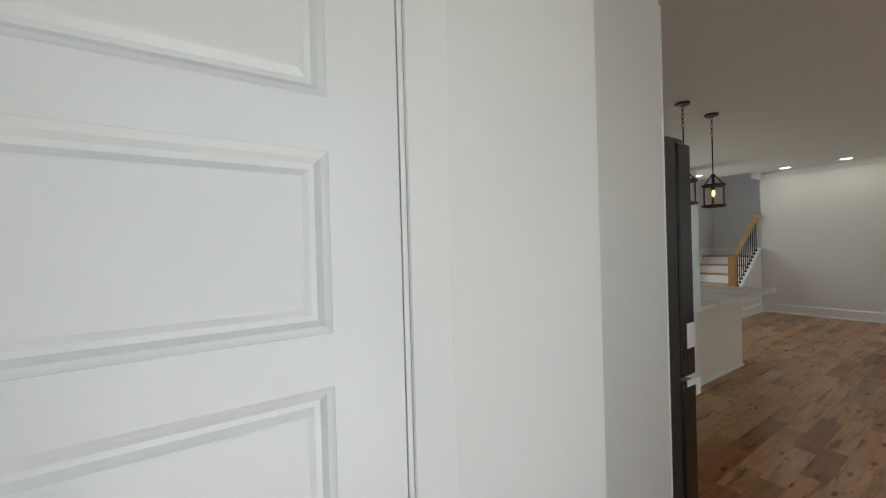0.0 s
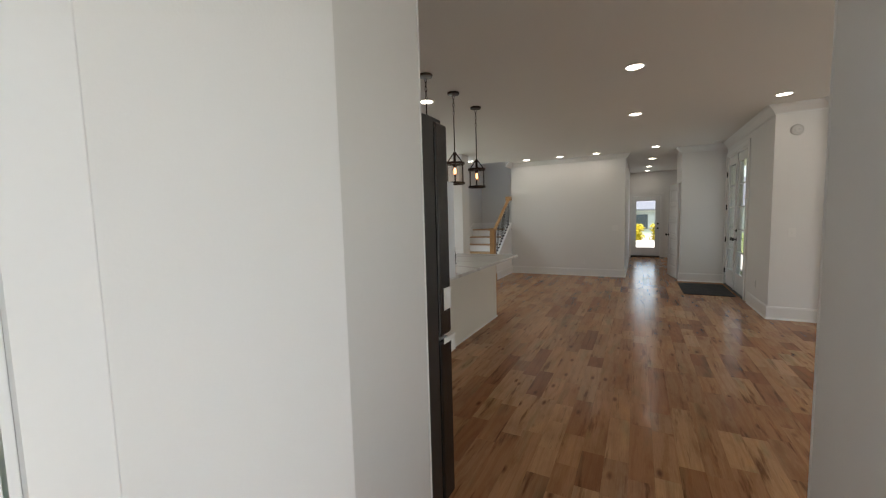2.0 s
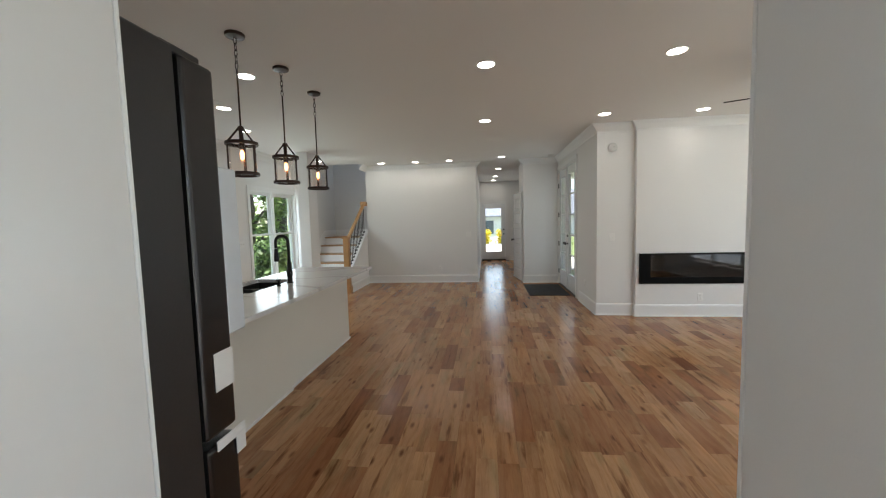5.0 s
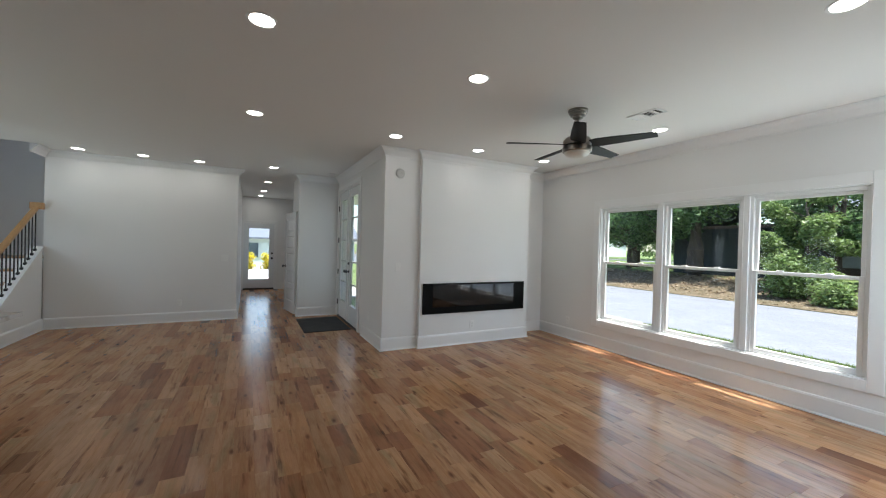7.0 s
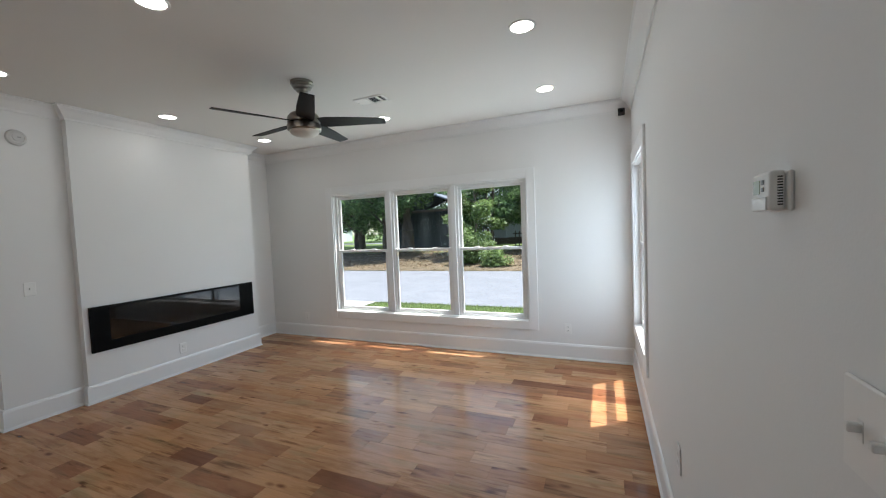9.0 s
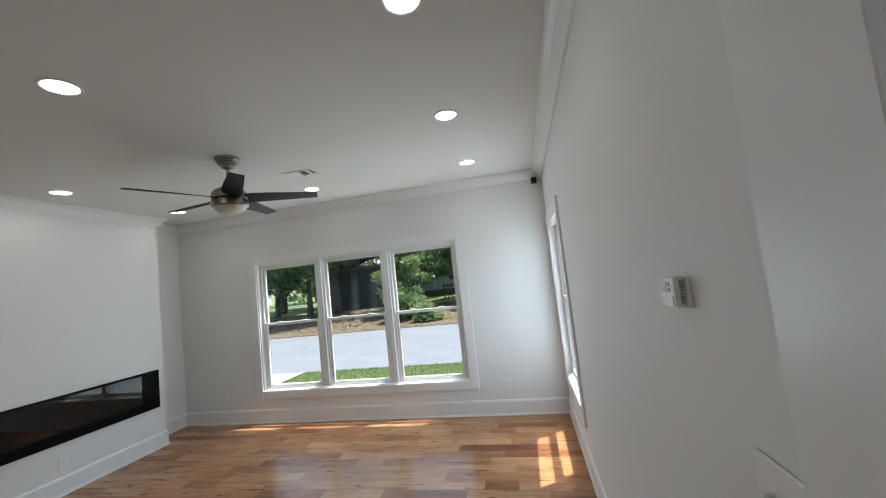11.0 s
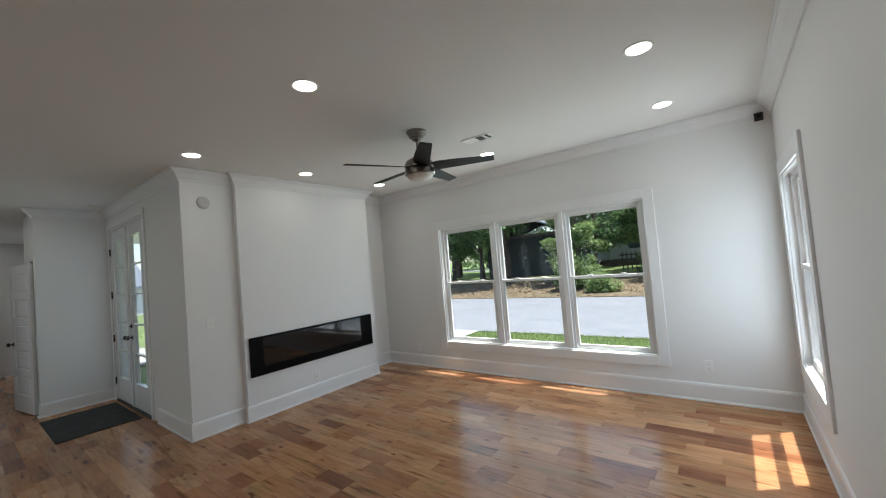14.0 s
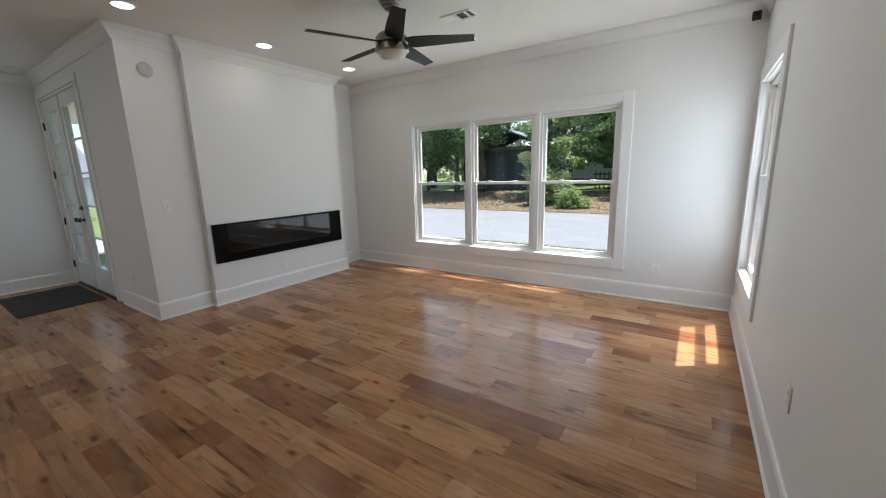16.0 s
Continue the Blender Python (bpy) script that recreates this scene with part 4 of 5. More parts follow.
# ---- island ----
IX0, IX1, IY0, IY1, IZ = 2.75, 5.47, 1.52, 2.44, 0.90
isl = thing("kitchen_island", (4.1, 2.1, 0), "off-white painted kitchen island cabinet with flat panels", "kitchen island")
b2 = bm_new()
box(b2, 3.98, 5.425, 1.845, IY1 - 0.03, 0.0, 0.60)
box(b2, 4.55, 5.425, 1.845, IY1 - 0.03, 0.60, IZ - 0.032)
part("body", b2, ISLAND, isl)
b2 = bm_new()
box(b2, IX0 + 0.05, 3.98, 1.845, IY1 - 0.03, 0.0, 0.60)
box(b2, IX0 + 0.05, 3.70, 1.845, IY1 - 0.03, 0.60, IZ - 0.032)
part("body", b2, ISLAND, isl)
b2 = bm_new()
soft_box(b2, 4.0, 5.43, 1.828, 1.845, 0.0, IZ - 0.032, 0.002, 1)
part("back_panel", b2, ISLAND, isl)
b2 = bm_new()
soft_box(b2, IX0 + 0.05, 3.985, 1.808, 1.845, 0.0, IZ - 0.032, 0.003, 1)
part("back_panel", b2, ISLAND, isl)
b2 = bm_new()
soft_box(b2, 4.0, 5.432, 1.814, 1.828, 0.0, 0.022, 0.006, 2)
soft_box(b2, 5.43, 5.444, 1.814, IY1 - 0.03, 0.0, 0.022, 0.006, 2)
soft_box(b2, IX0 + 0.05, 3.985, 1.794, 1.808, 0.0, 0.022, 0.006, 2)
part("shoe_moulding", b2, TRIM, isl)
SX0, SX1, SY0, SY1 = 3.76, 4.50, 2.00, 2.40
b2 = bm_new()
for a in ((IX0, SX0, IY0, IY1), (SX1, IX1, IY0, IY1), (SX0, SX1, IY0, SY0), (SX0, SX1, SY1, IY1)):
    box(b2, *a, IZ - 0.030, IZ)
bmesh.ops.remove_doubles(b2, verts=b2.verts, dist=0.0005)
solo("island_worktop", b2, QUARTZ, "polished white quartz worktop with grey veins on the island", "countertop")
sk = thing("sink", (4.13, 2.2, 0.66), "black double-bowl sink set under the island worktop", "sink")
for x0, x1 in ((SX0 + 0.002, 4.115), (4.135, SX1 - 0.002)):
    b2 = bm_new()
    y0, y1 = SY0 + 0.002, SY1 - 0.002
    box(b2, x0, x1, y0, y1, 0.655, 0.667)
    box(b2, x0, x0 + 0.01, y0, y1, 0.667, 0.868)
    box(b2, x1 - 0.01, x1, y0, y1, 0.667, 0.868)
    box(b2, x0 + 0.01, x1 - 0.01, y0, y0 + 0.01, 0.667, 0.868)
    box(b2, x0 + 0.01, x1 - 0.01, y1 - 0.01, y1, 0.667, 0.868)
    bowl = part("bowl", b2, SINKMAT, sk)
    b2 = bm_new()
    lathe(b2, [(0, 0.669), (0.045, 0.669), (0.045, 0.672), (0.03, 0.670), (0, 0.670)], ((x0 + x1) / 2, 2.2, 0), 16)
    part("drain", b2, STEEL, bowl)
b2 = bm_new()
box(b2, 4.115, 4.135, SY0 + 0.002, SY1 - 0.002, 0.70, 0.862)
part("divider", b2, SINKMAT, sk)
fc = thing("faucet", (4.27, 1.93, IZ), "tall matt black gooseneck faucet with side lever", "faucet")
b2 = bm_new()
lathe(b2, [(0, IZ), (0.030, IZ), (0.030, IZ + 0.008), (0.023, IZ + 0.016), (0.023, IZ + 0.06), (0.028, IZ + 0.07), (0.028, IZ + 0.115), (0.021, IZ + 0.13), (0.020, IZ + 0.19), (0.015, IZ + 0.20), (0, IZ + 0.20)], (4.27, 1.93, 0), 20)
part("base", b2, BLACK, fc, smooth=True)
b2 = bm_new()
fdir = Vector((-0.25, 0.97, 0)).normalized()
o = Vector((4.27, 1.93, 0))
arc = [o + Vector((0, 0, IZ + 0.15)), o + Vector((0, 0, IZ + 0.30))]
for k in range(1, 13):
    a = math.pi * k / 12
    arc.append(o + fdir * (0.055 - 0.055 * math.cos(a)) + Vector((0, 0, IZ + 0.385 + 0.055 * math.sin(a))))
arc.append(o + fdir * 0.11 + Vector((0, 0, IZ + 0.33)))
pipe(b2, arc, 0.014, 12)
part("spout", b2, BLACK, fc, smooth=True)
b2 = bm_new()
e = o + fdir * 0.11
lathe(b2, [(0, IZ + 0.325), (0.014, IZ + 0.325), (0.017, IZ + 0.29), (0.023, IZ + 0.215), (0.020, IZ + 0.205), (0, IZ + 0.205)], (e.x, e.y, 0), 16)
part("spray_head", b2, BLACK, fc, smooth=True)
b2 = bm_new()
tube(b2, (4.27, 1.93, IZ + 0.09), (4.215, 1.905, IZ + 0.095), 0.014, 0.013, 12)
tube(b2, (4.225, 1.91, IZ + 0.095), (4.212, 1.904, IZ + 0.175), 0.007, 0.006, 10)
part("lever", b2, BLACK, fc, smooth=True)
b2 = bm_new()
lathe(b2, [(0, IZ), (0.020, IZ), (0.020, IZ + 0.006), (0.010, IZ + 0.012), (0.010, IZ + 0.045), (0.024, IZ + 0.050), (0.024, IZ + 0.060), (0, IZ + 0.062)], (4.10, 1.945, 0), 16)
solo("soap_dispenser", b2, BLACK, "small matt black soap dispenser beside the sink", "dispenser", smooth=True)

# ---- back counter ----
bc = thing("base_cabinet", (4.4, 3.8, 0), "off-white base cabinet with drawers and black bar handles", "cabinet")
b2 = bm_new()
box(b2, 2.9, 5.06, 3.52, NY - 0.028, 0.10, 0.868)
box(b2, 2.9, 5.06, 3.58, NY - 0.028, 0.0, 0.10)
part("body", b2, ISLAND, bc)
for x0, x1 in ((2.92, 3.60), (3.62, 4.32), (4.34, 5.04)):
    for z0, z1 in ((0.70, 0.855), (0.12, 0.685)):
        b2 = bm_new()
        soft_box(b2, x0, x1, 3.50, 3.52, z0, z1, 0.003, 1)
        df = part("drawer_front" if z0 > 0.5 else "cabinet_door", b2, GLOSS, bc)
        b2 = bm_new()
        xm = (x0 + x1) / 2
        zz = (z0 + z1) / 2 if z0 > 0.5 else 0.62
        pipe(b2, [(xm - 0.075, 3.50, zz), (xm - 0.075, 3.472, zz), (xm + 0.075, 3.472, zz), (xm + 0.075, 3.50, zz)], 0.006, 8)
        part("handle", b2, BLACK, df, "black bar handle")
bm = bm_new()
soft_box(bm, 2.9, 5.10, 3.47, NY - 0.001, 0.868, IZ, 0.003, 1)
solo("counter_worktop", bm, QUARTZ, "polished white quartz worktop along the back wall", "countertop")

# ---- pendants ----
pend = None
for px in (3.45, 4.03, 4.64):
    py = 1.775
    if pend is None:
        pend = thing("pendant_lamp", (px, py, 1.79), "dark bronze pendant lamp with a clear glass drum and amber bulb", "pendant lamp", "pendants over the island")
        b2 = bm_new()
        lathe(b2, [(0, H), (0.062, H), (0.064, H - 0.006), (0.060, H - 0.020), (0.012, H - 0.026), (0, H - 0.026)], (px, py, 0), 24)
        part("canopy", b2, BRONZE, pend, smooth=True)
        for i in range(5):
            b2 = bm_new()
            zc = H - 0.046 - 0.040 * i
            ring = []
            for k in range(15):
                a = 2 * math.pi * k / 14
                u, w = 0.010 * math.cos(a), 0.026 * math.sin(a)
                ring.append((px + (u if i % 2 else 0), py + (0 if i % 2 else u), zc + w))
            pipe(b2, ring, 0.0028, 6)
            part("chain_link", b2, BRONZE, pend, smooth=True)
        b2 = bm_new()
        tube(b2, (px, py, 2.505), (px, py, 2.11), 0.006, n=10)
        part("rod", b2, BRONZE, pend, smooth=True)
        b2 = bm_new()
        lathe(b2, [(0, 2.125), (0.018, 2.125), (0.021, 2.118), (0.021, 2.105), (0.014, 2.095), (0.014, 2.03), (0.019, 2.02), (0.019, 1.972), (0, 1.972)], (px, py, 0), 16)
        part("socket", b2, BRONZE, pend, smooth=True)
        for zc, name in ((2.008, "top_ring"), (1.80, "bottom_ring")):
            b2 = bm_new()
            lathe(b2, [(0.089, zc - 0.011), (0.104, zc - 0.011), (0.106, zc), (0.104, zc + 0.011), (0.089, zc + 0.011), (0.089, zc - 0.011)], (px, py, 0), 32)
            part(name, b2, BRONZE, pend, smooth=True)
        for k in range(3):
            a = radians(25 + 120 * k)
            c, s = math.cos(a), math.sin(a)
            b2 = bm_new()
            soft_box(b2, 0.091, 0.0975, -0.010, 0.010, 1.80, 2.01, 0.002, 1)
            tube(b2, (0.094, 0, 2.01), (0.016, 0, 2.112), 0.0065, 0.0065, 8)
            bmesh.ops.transform(b2, matrix=Matrix.Translation((px, py, 0)) @ Matrix.Rotation(a, 4, "Z"), verts=b2.verts)
            part("strap", b2, BRONZE, pend)
        b2 = bm_new()
        lathe(b2, [(0.087, 1.80), (0.087, 2.005), (0.0845, 2.005), (0.0845, 1.80), (0.087, 1.80)], (px, py, 0), 32)
        gl = part("glass_drum", b2, LAMPGLASS, pend, "clear glass drum", smooth=True)
        gl.visible_shadow = False
        b2 = bm_new()
        lathe(b2, [(0, 1.965), (0.009, 1.962), (0.013, 1.950), (0.014, 1.932), (0.013, 1.908), (0.008, 1.899), (0, 1.897)], (px, py, 0), 16)
        part("bulb", b2, FILAMENT, pend, "glowing amber bulb", smooth=True)
    else:
        copy_thing(pend, Matrix.Translation((px, py, 1.79)))

# ---- mat ----
bm = bm_new()
soft_box(bm, 8.05, 9.24, -1.435, -0.69, 0.0, 0.010, 0.004, 1)
mt = solo("door_mat", bm, MAT, "flat dark grey door mat before the french doors", "mat")


# ---- plates, detectors and vents ----
def plate(name, at, way, width, height, toggles, label, category):
    """A wall plate: bevelled cover with toggles or sockets."""
    ob = thing(name, at, label, category)
    m = Matrix.Translation(at) @ Matrix(((-way[1], way[0], 0), (way[0], way[1], 0), (0, 0, 1))).transposed().to_4x4()

    def put_box(nm, mat, x0, x1, y0, y1, z0, z1, r):
        b3 = bm_new()
        soft_box(b3, x0, x1, y0, y1, z0, z1, r, 1)
        bmesh.ops.transform(b3, matrix=m, verts=b3.verts)
        part(nm, b3, mat, ob)

    put_box("cover", PLATE, -width / 2, width / 2, 0, 0.006, -height / 2, height / 2, 0.0025)
    n = abs(toggles)
    for i in range(n):
        u = (i - (n - 1) / 2) * 0.046
        if toggles > 0:
            put_box("toggle_slot", PLASTIC, u - 0.006, u + 0.006, 0.0055, 0.0068, -0.013, 0.013, 0.0004)
            put_box("toggle", PLASTIC, u - 0.0045, u + 0.0045, 0.006, 0.020, -0.002, 0.009, 0.0015)
        else:
            for z in (-0.020, 0.020):
                put_box("socket", PLASTIC, u - 0.016, u + 0.016, 0.0055, 0.0075, z - 0.013, z + 0.013, 0.001)
                for q in (-0.006, 0.006):
                    put_box("slot", SLOT, u + q - 0.001, u + q + 0.001, 0.0072, 0.0078, z - 0.004, z + 0.005, 0.0003)
    return ob


OUT, SWI = "white duplex power outlet on the wall", "white toggle light switch plate on the wall"
plate("power_outlet", (6.559, -2.87, 0.275), (-1, 0), 0.073, 0.115, -1, OUT, "outlet")
plate("power_outlet", (2.50, SY + 0.001, 0.34), (0, 1), 0.073, 0.115, -1, OUT, "outlet")
plate("power_outlet", (6.23, SY + 0.001, 0.29), (0, 1), 0.073, 0.115, -1, OUT, "outlet")
plate("power_outlet", (FX - 0.001, 1.173, 0.33), (-1, 0), 0.073, 0.115, -1, OUT, "outlet")
plate("power_outlet", (7.25, -1.489, 0.36), (0, 1), 0.073, 0.115, -1, OUT, "outlet")
plate("power_outlet", (WX + 0.001, -1.97, 0.47), (1, 0), 0.073, 0.115, -1, OUT, "outlet")
plate("light_switch", (6.629, -1.70, 1.135), (-1, 0), 0.075, 0.115, 1, SWI, "switch")
plate("light_switch", (FX - 0.001, 0.503, 1.112), (-1, 0), 0.118, 0.115, 2, SWI, "switch")
plate("light_switch", (FD_X - 0.001, -0.86, 1.08), (-1, 0), 0.16, 0.115, 3, SWI, "switch")
plate("light_switch", (6.80, NY - 0.001, 1.13), (0, -1), 0.16, 0.115, 3, SWI, "switch")
plate("light_switch", (WX + 0.001, -0.715, 1.225), (1, 0), 0.118, 0.118, 2, "white double toggle light switch beside the passage", "switch")

th = thing("thermostat", (WX, -0.9670, 1.49), "small white plastic thermostat with a grey display", "thermostat")
b2 = bm_new()
soft_box(b2, WX, WX + 0.009, -1.0070, -0.9220, 1.490, 1.556, 0.003, 1)
part("back_plate", b2, PLASTIC, th)
b2 = bm_new()
soft_box(b2, WX + 0.009, WX + 0.030, -1.0060, -0.9300, 1.492, 1.558, 0.005, 2)
part("body", b2, PLASTIC, th)
b2 = bm_new()
soft_box(b2, WX + 0.0295, WX + 0.0308, -1.0010, -0.9720, 1.522, 1.546, 0.0005, 1)
part("display", b2, LCD, th, "grey-green display")
for z in (1.529, 1.541):
    b2 = bm_new()
    soft_box(b2, WX + 0.0295, WX + 0.032, -0.9630, -0.9530, z - 0.004, z + 0.004, 0.001, 1)
    part("button", b2, GREYPL, th)
b2 = bm_new()
soft_box(b2, WX + 0.0297, WX + 0.0325, -1.0030, -0.9400, 1.493, 1.516, 0.0012, 1)
part("flap", b2, PLASTIC, th)
for i in range(11):
    b2 = bm_new()
    z = 1.501 + 0.0045 * i
    box(b2, WX + 0.013, WX + 0.020, -0.9305, -0.9292, z, z + 0.0022)
    part("vent_slot", b2, SLOT, th)

sd = thing("smoke_detector", (6.60, -1.70, 2.412), "round white smoke detector high on the wall", "smoke detector")
b2 = bm_new()
lathe(b2, [(0, 0), (0.065, 0), (0.067, 0.008), (0.060, 0.026), (0.045, 0.034), (0.044, 0.031), (0.030, 0.031), (0.029, 0.036), (0, 0.037)], n=32)
bmesh.ops.transform(b2, matrix=Matrix.Translation((6.63, -1.70, 2.412)) @ Matrix.Rotation(radians(-90), 4, "Y"), verts=b2.verts)
part("cover", b2, DETECTOR, sd, smooth=True)
b2 = bm_new()
soft_box(b2, 6.5915, 6.594, -1.72, -1.70, 2.41, 2.418, 0.0008, 1)
part("test_button", b2, GREYPL, sd)

sc = thing("security_camera", (1.91, SY + 0.05, 2.57), "small black and white security camera in the ceiling corner", "security camera")
b2 = bm_new()
soft_box(b2, 1.895, 1.955, SY + 0.002, SY + 0.055, 2.575, 2.645, 0.008, 2)
part("housing", b2, PLASTIC, sc)
b2 = bm_new()
soft_box(b2, 1.893, 1.957, SY + 0.055, SY + 0.072, 2.573, 2.647, 0.006, 2)
sf = part("face", b2, SLOT, sc, "black camera face")
b2 = bm_new()
tube(b2, (1.925, SY + 0.072, 2.618), (1.925, SY + 0.076, 2.618), 0.014, n=16)
part("camera_lens", b2, BLACKGLASS, sf)


def vent(name, x0, x1, y0, y1, slats, along, label, border=0.03, bars=0, angle=35, fill=0.42, turned_back=None, posts=()):
    """A ceiling register: flanged frame, dark sheet for the unlit throat, and tilted slats."""
    ob = thing(name, ((x0 + x1) / 2, (y0 + y1) / 2, H), label, "vent")
    b3 = bm_new()
    for a in ((x0, x0 + border, y0, y1), (x1 - border, x1, y0, y1), (x0 + border, x1 - border, y0, y0 + border), (x0 + border, x1 - border, y1 - border, y1)):
        soft_box(b3, *a, H - 0.010, H - 0.0002, 0.003, 1)
    part("frame", b3, PLASTIC, ob)
    # no duct is cut: a flat dark sheet gives the shade behind the slats
    b3 = bm_new()
    box(b3, x0 + border, x1 - border, y0 + border, y1 - border, H - 0.0015, H - 0.0005)
    part("backing", b3, SLOT, ob, "dark sheet standing in for the unlit duct")
    shapes = {}
    a0, a1, c0, c1 = (x0, x1, y0, y1) if along == "y" else (y0, y1, x0, x1)
    for i in range(slats):
        u = a0 + border + (a1 - a0 - 2 * border) * (i + 0.5) / slats
        tilt = turned_back[1] if turned_back and u > turned_back[0] else angle
        if tilt not in shapes:
            b3 = bm_new()
            w = (a1 - a0 - 2 * border) / slats * fill
            dims = (-w, w, -(c1 - c0) / 2 + border, (c1 - c0) / 2 - border) if along == "y" else (-(c1 - c0) / 2 + border, (c1 - c0) / 2 - border, -w, w)
            box(b3, *dims, -0.0006, 0.0006)
            bmesh.ops.rotate(b3, verts=b3.verts, matrix=Matrix.Rotation(radians(tilt), 3, "Y" if along == "y" else "X"))
            shapes[tilt] = mesh_of("slat", b3, PLASTIC)
        s = new("slat", shapes[tilt])
        s.parent = ob
        s.location = (u - ORIGINS[ob].x, 0, -0.0065) if along == "y" else (0, u - ORIGINS[ob].y, -0.0065)
    for i in range(bars):
        b3 = bm_new()
        c = c0 + (c1 - c0) * (i + 1) / (bars + 1)
        if along == "y":
            box(b3, x0 + border, x1 - border, c - 0.006, c + 0.006, H - 0.012, H - 0.002)
        else:
            box(b3, c - 0.006, c + 0.006, y0 + border, y1 - border, H - 0.012, H - 0.002)
        part("cross_bar", b3, PLASTIC, ob)
    for x in posts:
        b3 = bm_new()
        box(b3, x - 0.007, x + 0.007, y0 + border, y1 - border, H - 0.013, H - 0.002)
        part("divider", b3, PLASTIC, ob)
    for x, y in ((x0 + border / 2, (y0 + y1) / 2), (x1 - border / 2, (y0 + y1) / 2), (x1 - border / 2, y0 + 0.02), (x0 + border / 2, y0 + 0.02), ((x0 + x1) / 2, y0 + border / 2)) if border > 0.021 else ():
        b3 = bm_new()
        tube(b3, (x, y, H - 0.0122), (x, y, H - 0.009), 0.004, n=10)
        part("screw", b3, GREYPL, ob)
    return ob


vent("return_grille", 1.98, 2.60, -1.335, -0.60, 42, "y", "large white return air grille in the ceiling", 0.028, bars=5, angle=38)
vent("supply_vent", 3.935, 4.24, -3.293, -3.125, 12, "y", "white supply air register in the ceiling", 0.022, bars=0, angle=-33, turned_back=(4.105, 42), posts=(4.005, 4.105))
vent("supply_vent", 4.40, 4.75, 2.85, 3.0, 12, "y", "white supply air register in the kitchen ceiling", 0.02)
vent("supply_vent", 9.02, 9.32, -1.33, -1.20, 10, "y", "white supply air register before the hall", 0.02)

# ---- outdoors ----
def terrain(x, y):
    """Height of the ground: level round the house and under the road, a low bank across the road."""
    z = -0.5
    if y < -17.6:
        z += 0.55 * min(1, (-17.6 - y) / 5.0) + 0.15 * min(1, max(0, (-24 - y) / 30))
    return z + 0.03 * noise.noise((x * 0.3, y * 0.3, 0)) * (1 if y < -18 else 0.3)


def sheet(name, x0, x1, y0, y1, step, lift, mat, label, kind="structure"):
    nx, ny = max(1, int((x1 - x0) / step)), max(1, int((y1 - y0) / step))
    verts = [(x0 + (x1 - x0) * i / nx, y0 + (y1 - y0) * j / ny) for j in range(ny + 1) for i in range(nx + 1)]
    faces = [(j * (nx + 1) + i, j * (nx + 1) + i + 1, (j + 1) * (nx + 1) + i + 1, (j + 1) * (nx + 1) + i) for j in range(ny) for i in range(nx)]
    me = bpy.data.meshes.new(name)
    me.from_pydata([(x, y, terrain(x, y) + lift) for x, y in verts], [], faces)
    me.materials.append(mat)
    me.shade_smooth()
    return tagged(new(name, me), label, "ground", kind=kind)


ground = bm_new()
far = 900.0
edges = [-far, -120, -60] + [-44 + 2 * i for i in range(56)] + [90, 150, far]
rows = []
for y in edges:
    rows.append([ground.verts.new((x, y, terrain(x, y))) for x in edges])
for j in range(len(edges) - 1):
    for i in range(len(edges) - 1):
        ground.faces.new((rows[j][i], rows[j][i + 1], rows[j + 1][i + 1], rows[j + 1][i]))
solo("ground", ground, GRASS, "mown green lawn around the house", "ground", kind="structure", smooth=True)
sheet("road", -60, 80, -17.1, -9.3, 1.1, 0.03, ASPHALT, "sunlit pale grey asphalt road")
sheet("verge", -60, 80, -22.6, -17.1, 1.2, 0.05, LITTER, "brown leaf litter bank under the trees")
sheet("driveway", 8.2, 13.5, -9.3, -5.4, 1.0, 0.035, CONCRETE, "pale concrete driveway apron")
# added pale sheet west of the house: reflects neutral light into the passage window
sheet("side_drive", -7.0, 1.7, -9.3, -0.6, 1.0, 0.035, CONCRETE, "added pale ground sheet bouncing neutral light into the passage")
sheet("road_far", 18, 80, -46, -42, 2.0, 0.05, ASPHALT, "distant pale side road beyond the trees")
sheet("road_north", -60, 80, 14.0, 19.5, 2.0, 0.03, ASPHALT, "sunlit pale road behind the house")
sheet("patio", 7.05, 9.45, -4.5, -1.70, 1.0, 0.44, CONCRETE, "pale concrete porch outside the french doors")
sheet("front_walk", 14.9, 38.0, -4, 4, 1.5, 0.06, CONCRETE, "pale sunlit concrete front walk")


def blades(name, x0, x1, y0, y1, count, seed):
    r = random.Random(seed)
    vs, fs = [], []
    for _ in range(count):
        x, y, h, a = r.uniform(x0, x1), r.uniform(y0, y1), r.uniform(0.04, 0.09), r.uniform(0, 6.28)
        z = terrain(x, y)
        dx, dy = 0.010 * math.cos(a), 0.010 * math.sin(a)
        k = len(vs)
        vs += [(x - dx, y - dy, z), (x + dx, y + dy, z), (x + dy * 3, y - dx * 3, z + h)]
        fs.append((k, k + 1, k + 2))
    me = bpy.data.meshes.new(name)
    me.from_pydata(vs, [], fs)
    me.materials.append(BLADE_GREEN)
    tagged(new(name, me), "short green lawn grass blades", "grass", kind="stuff")


blades("grass", 0.5, 8.1, -9.35, -6.2, 26000, 3)


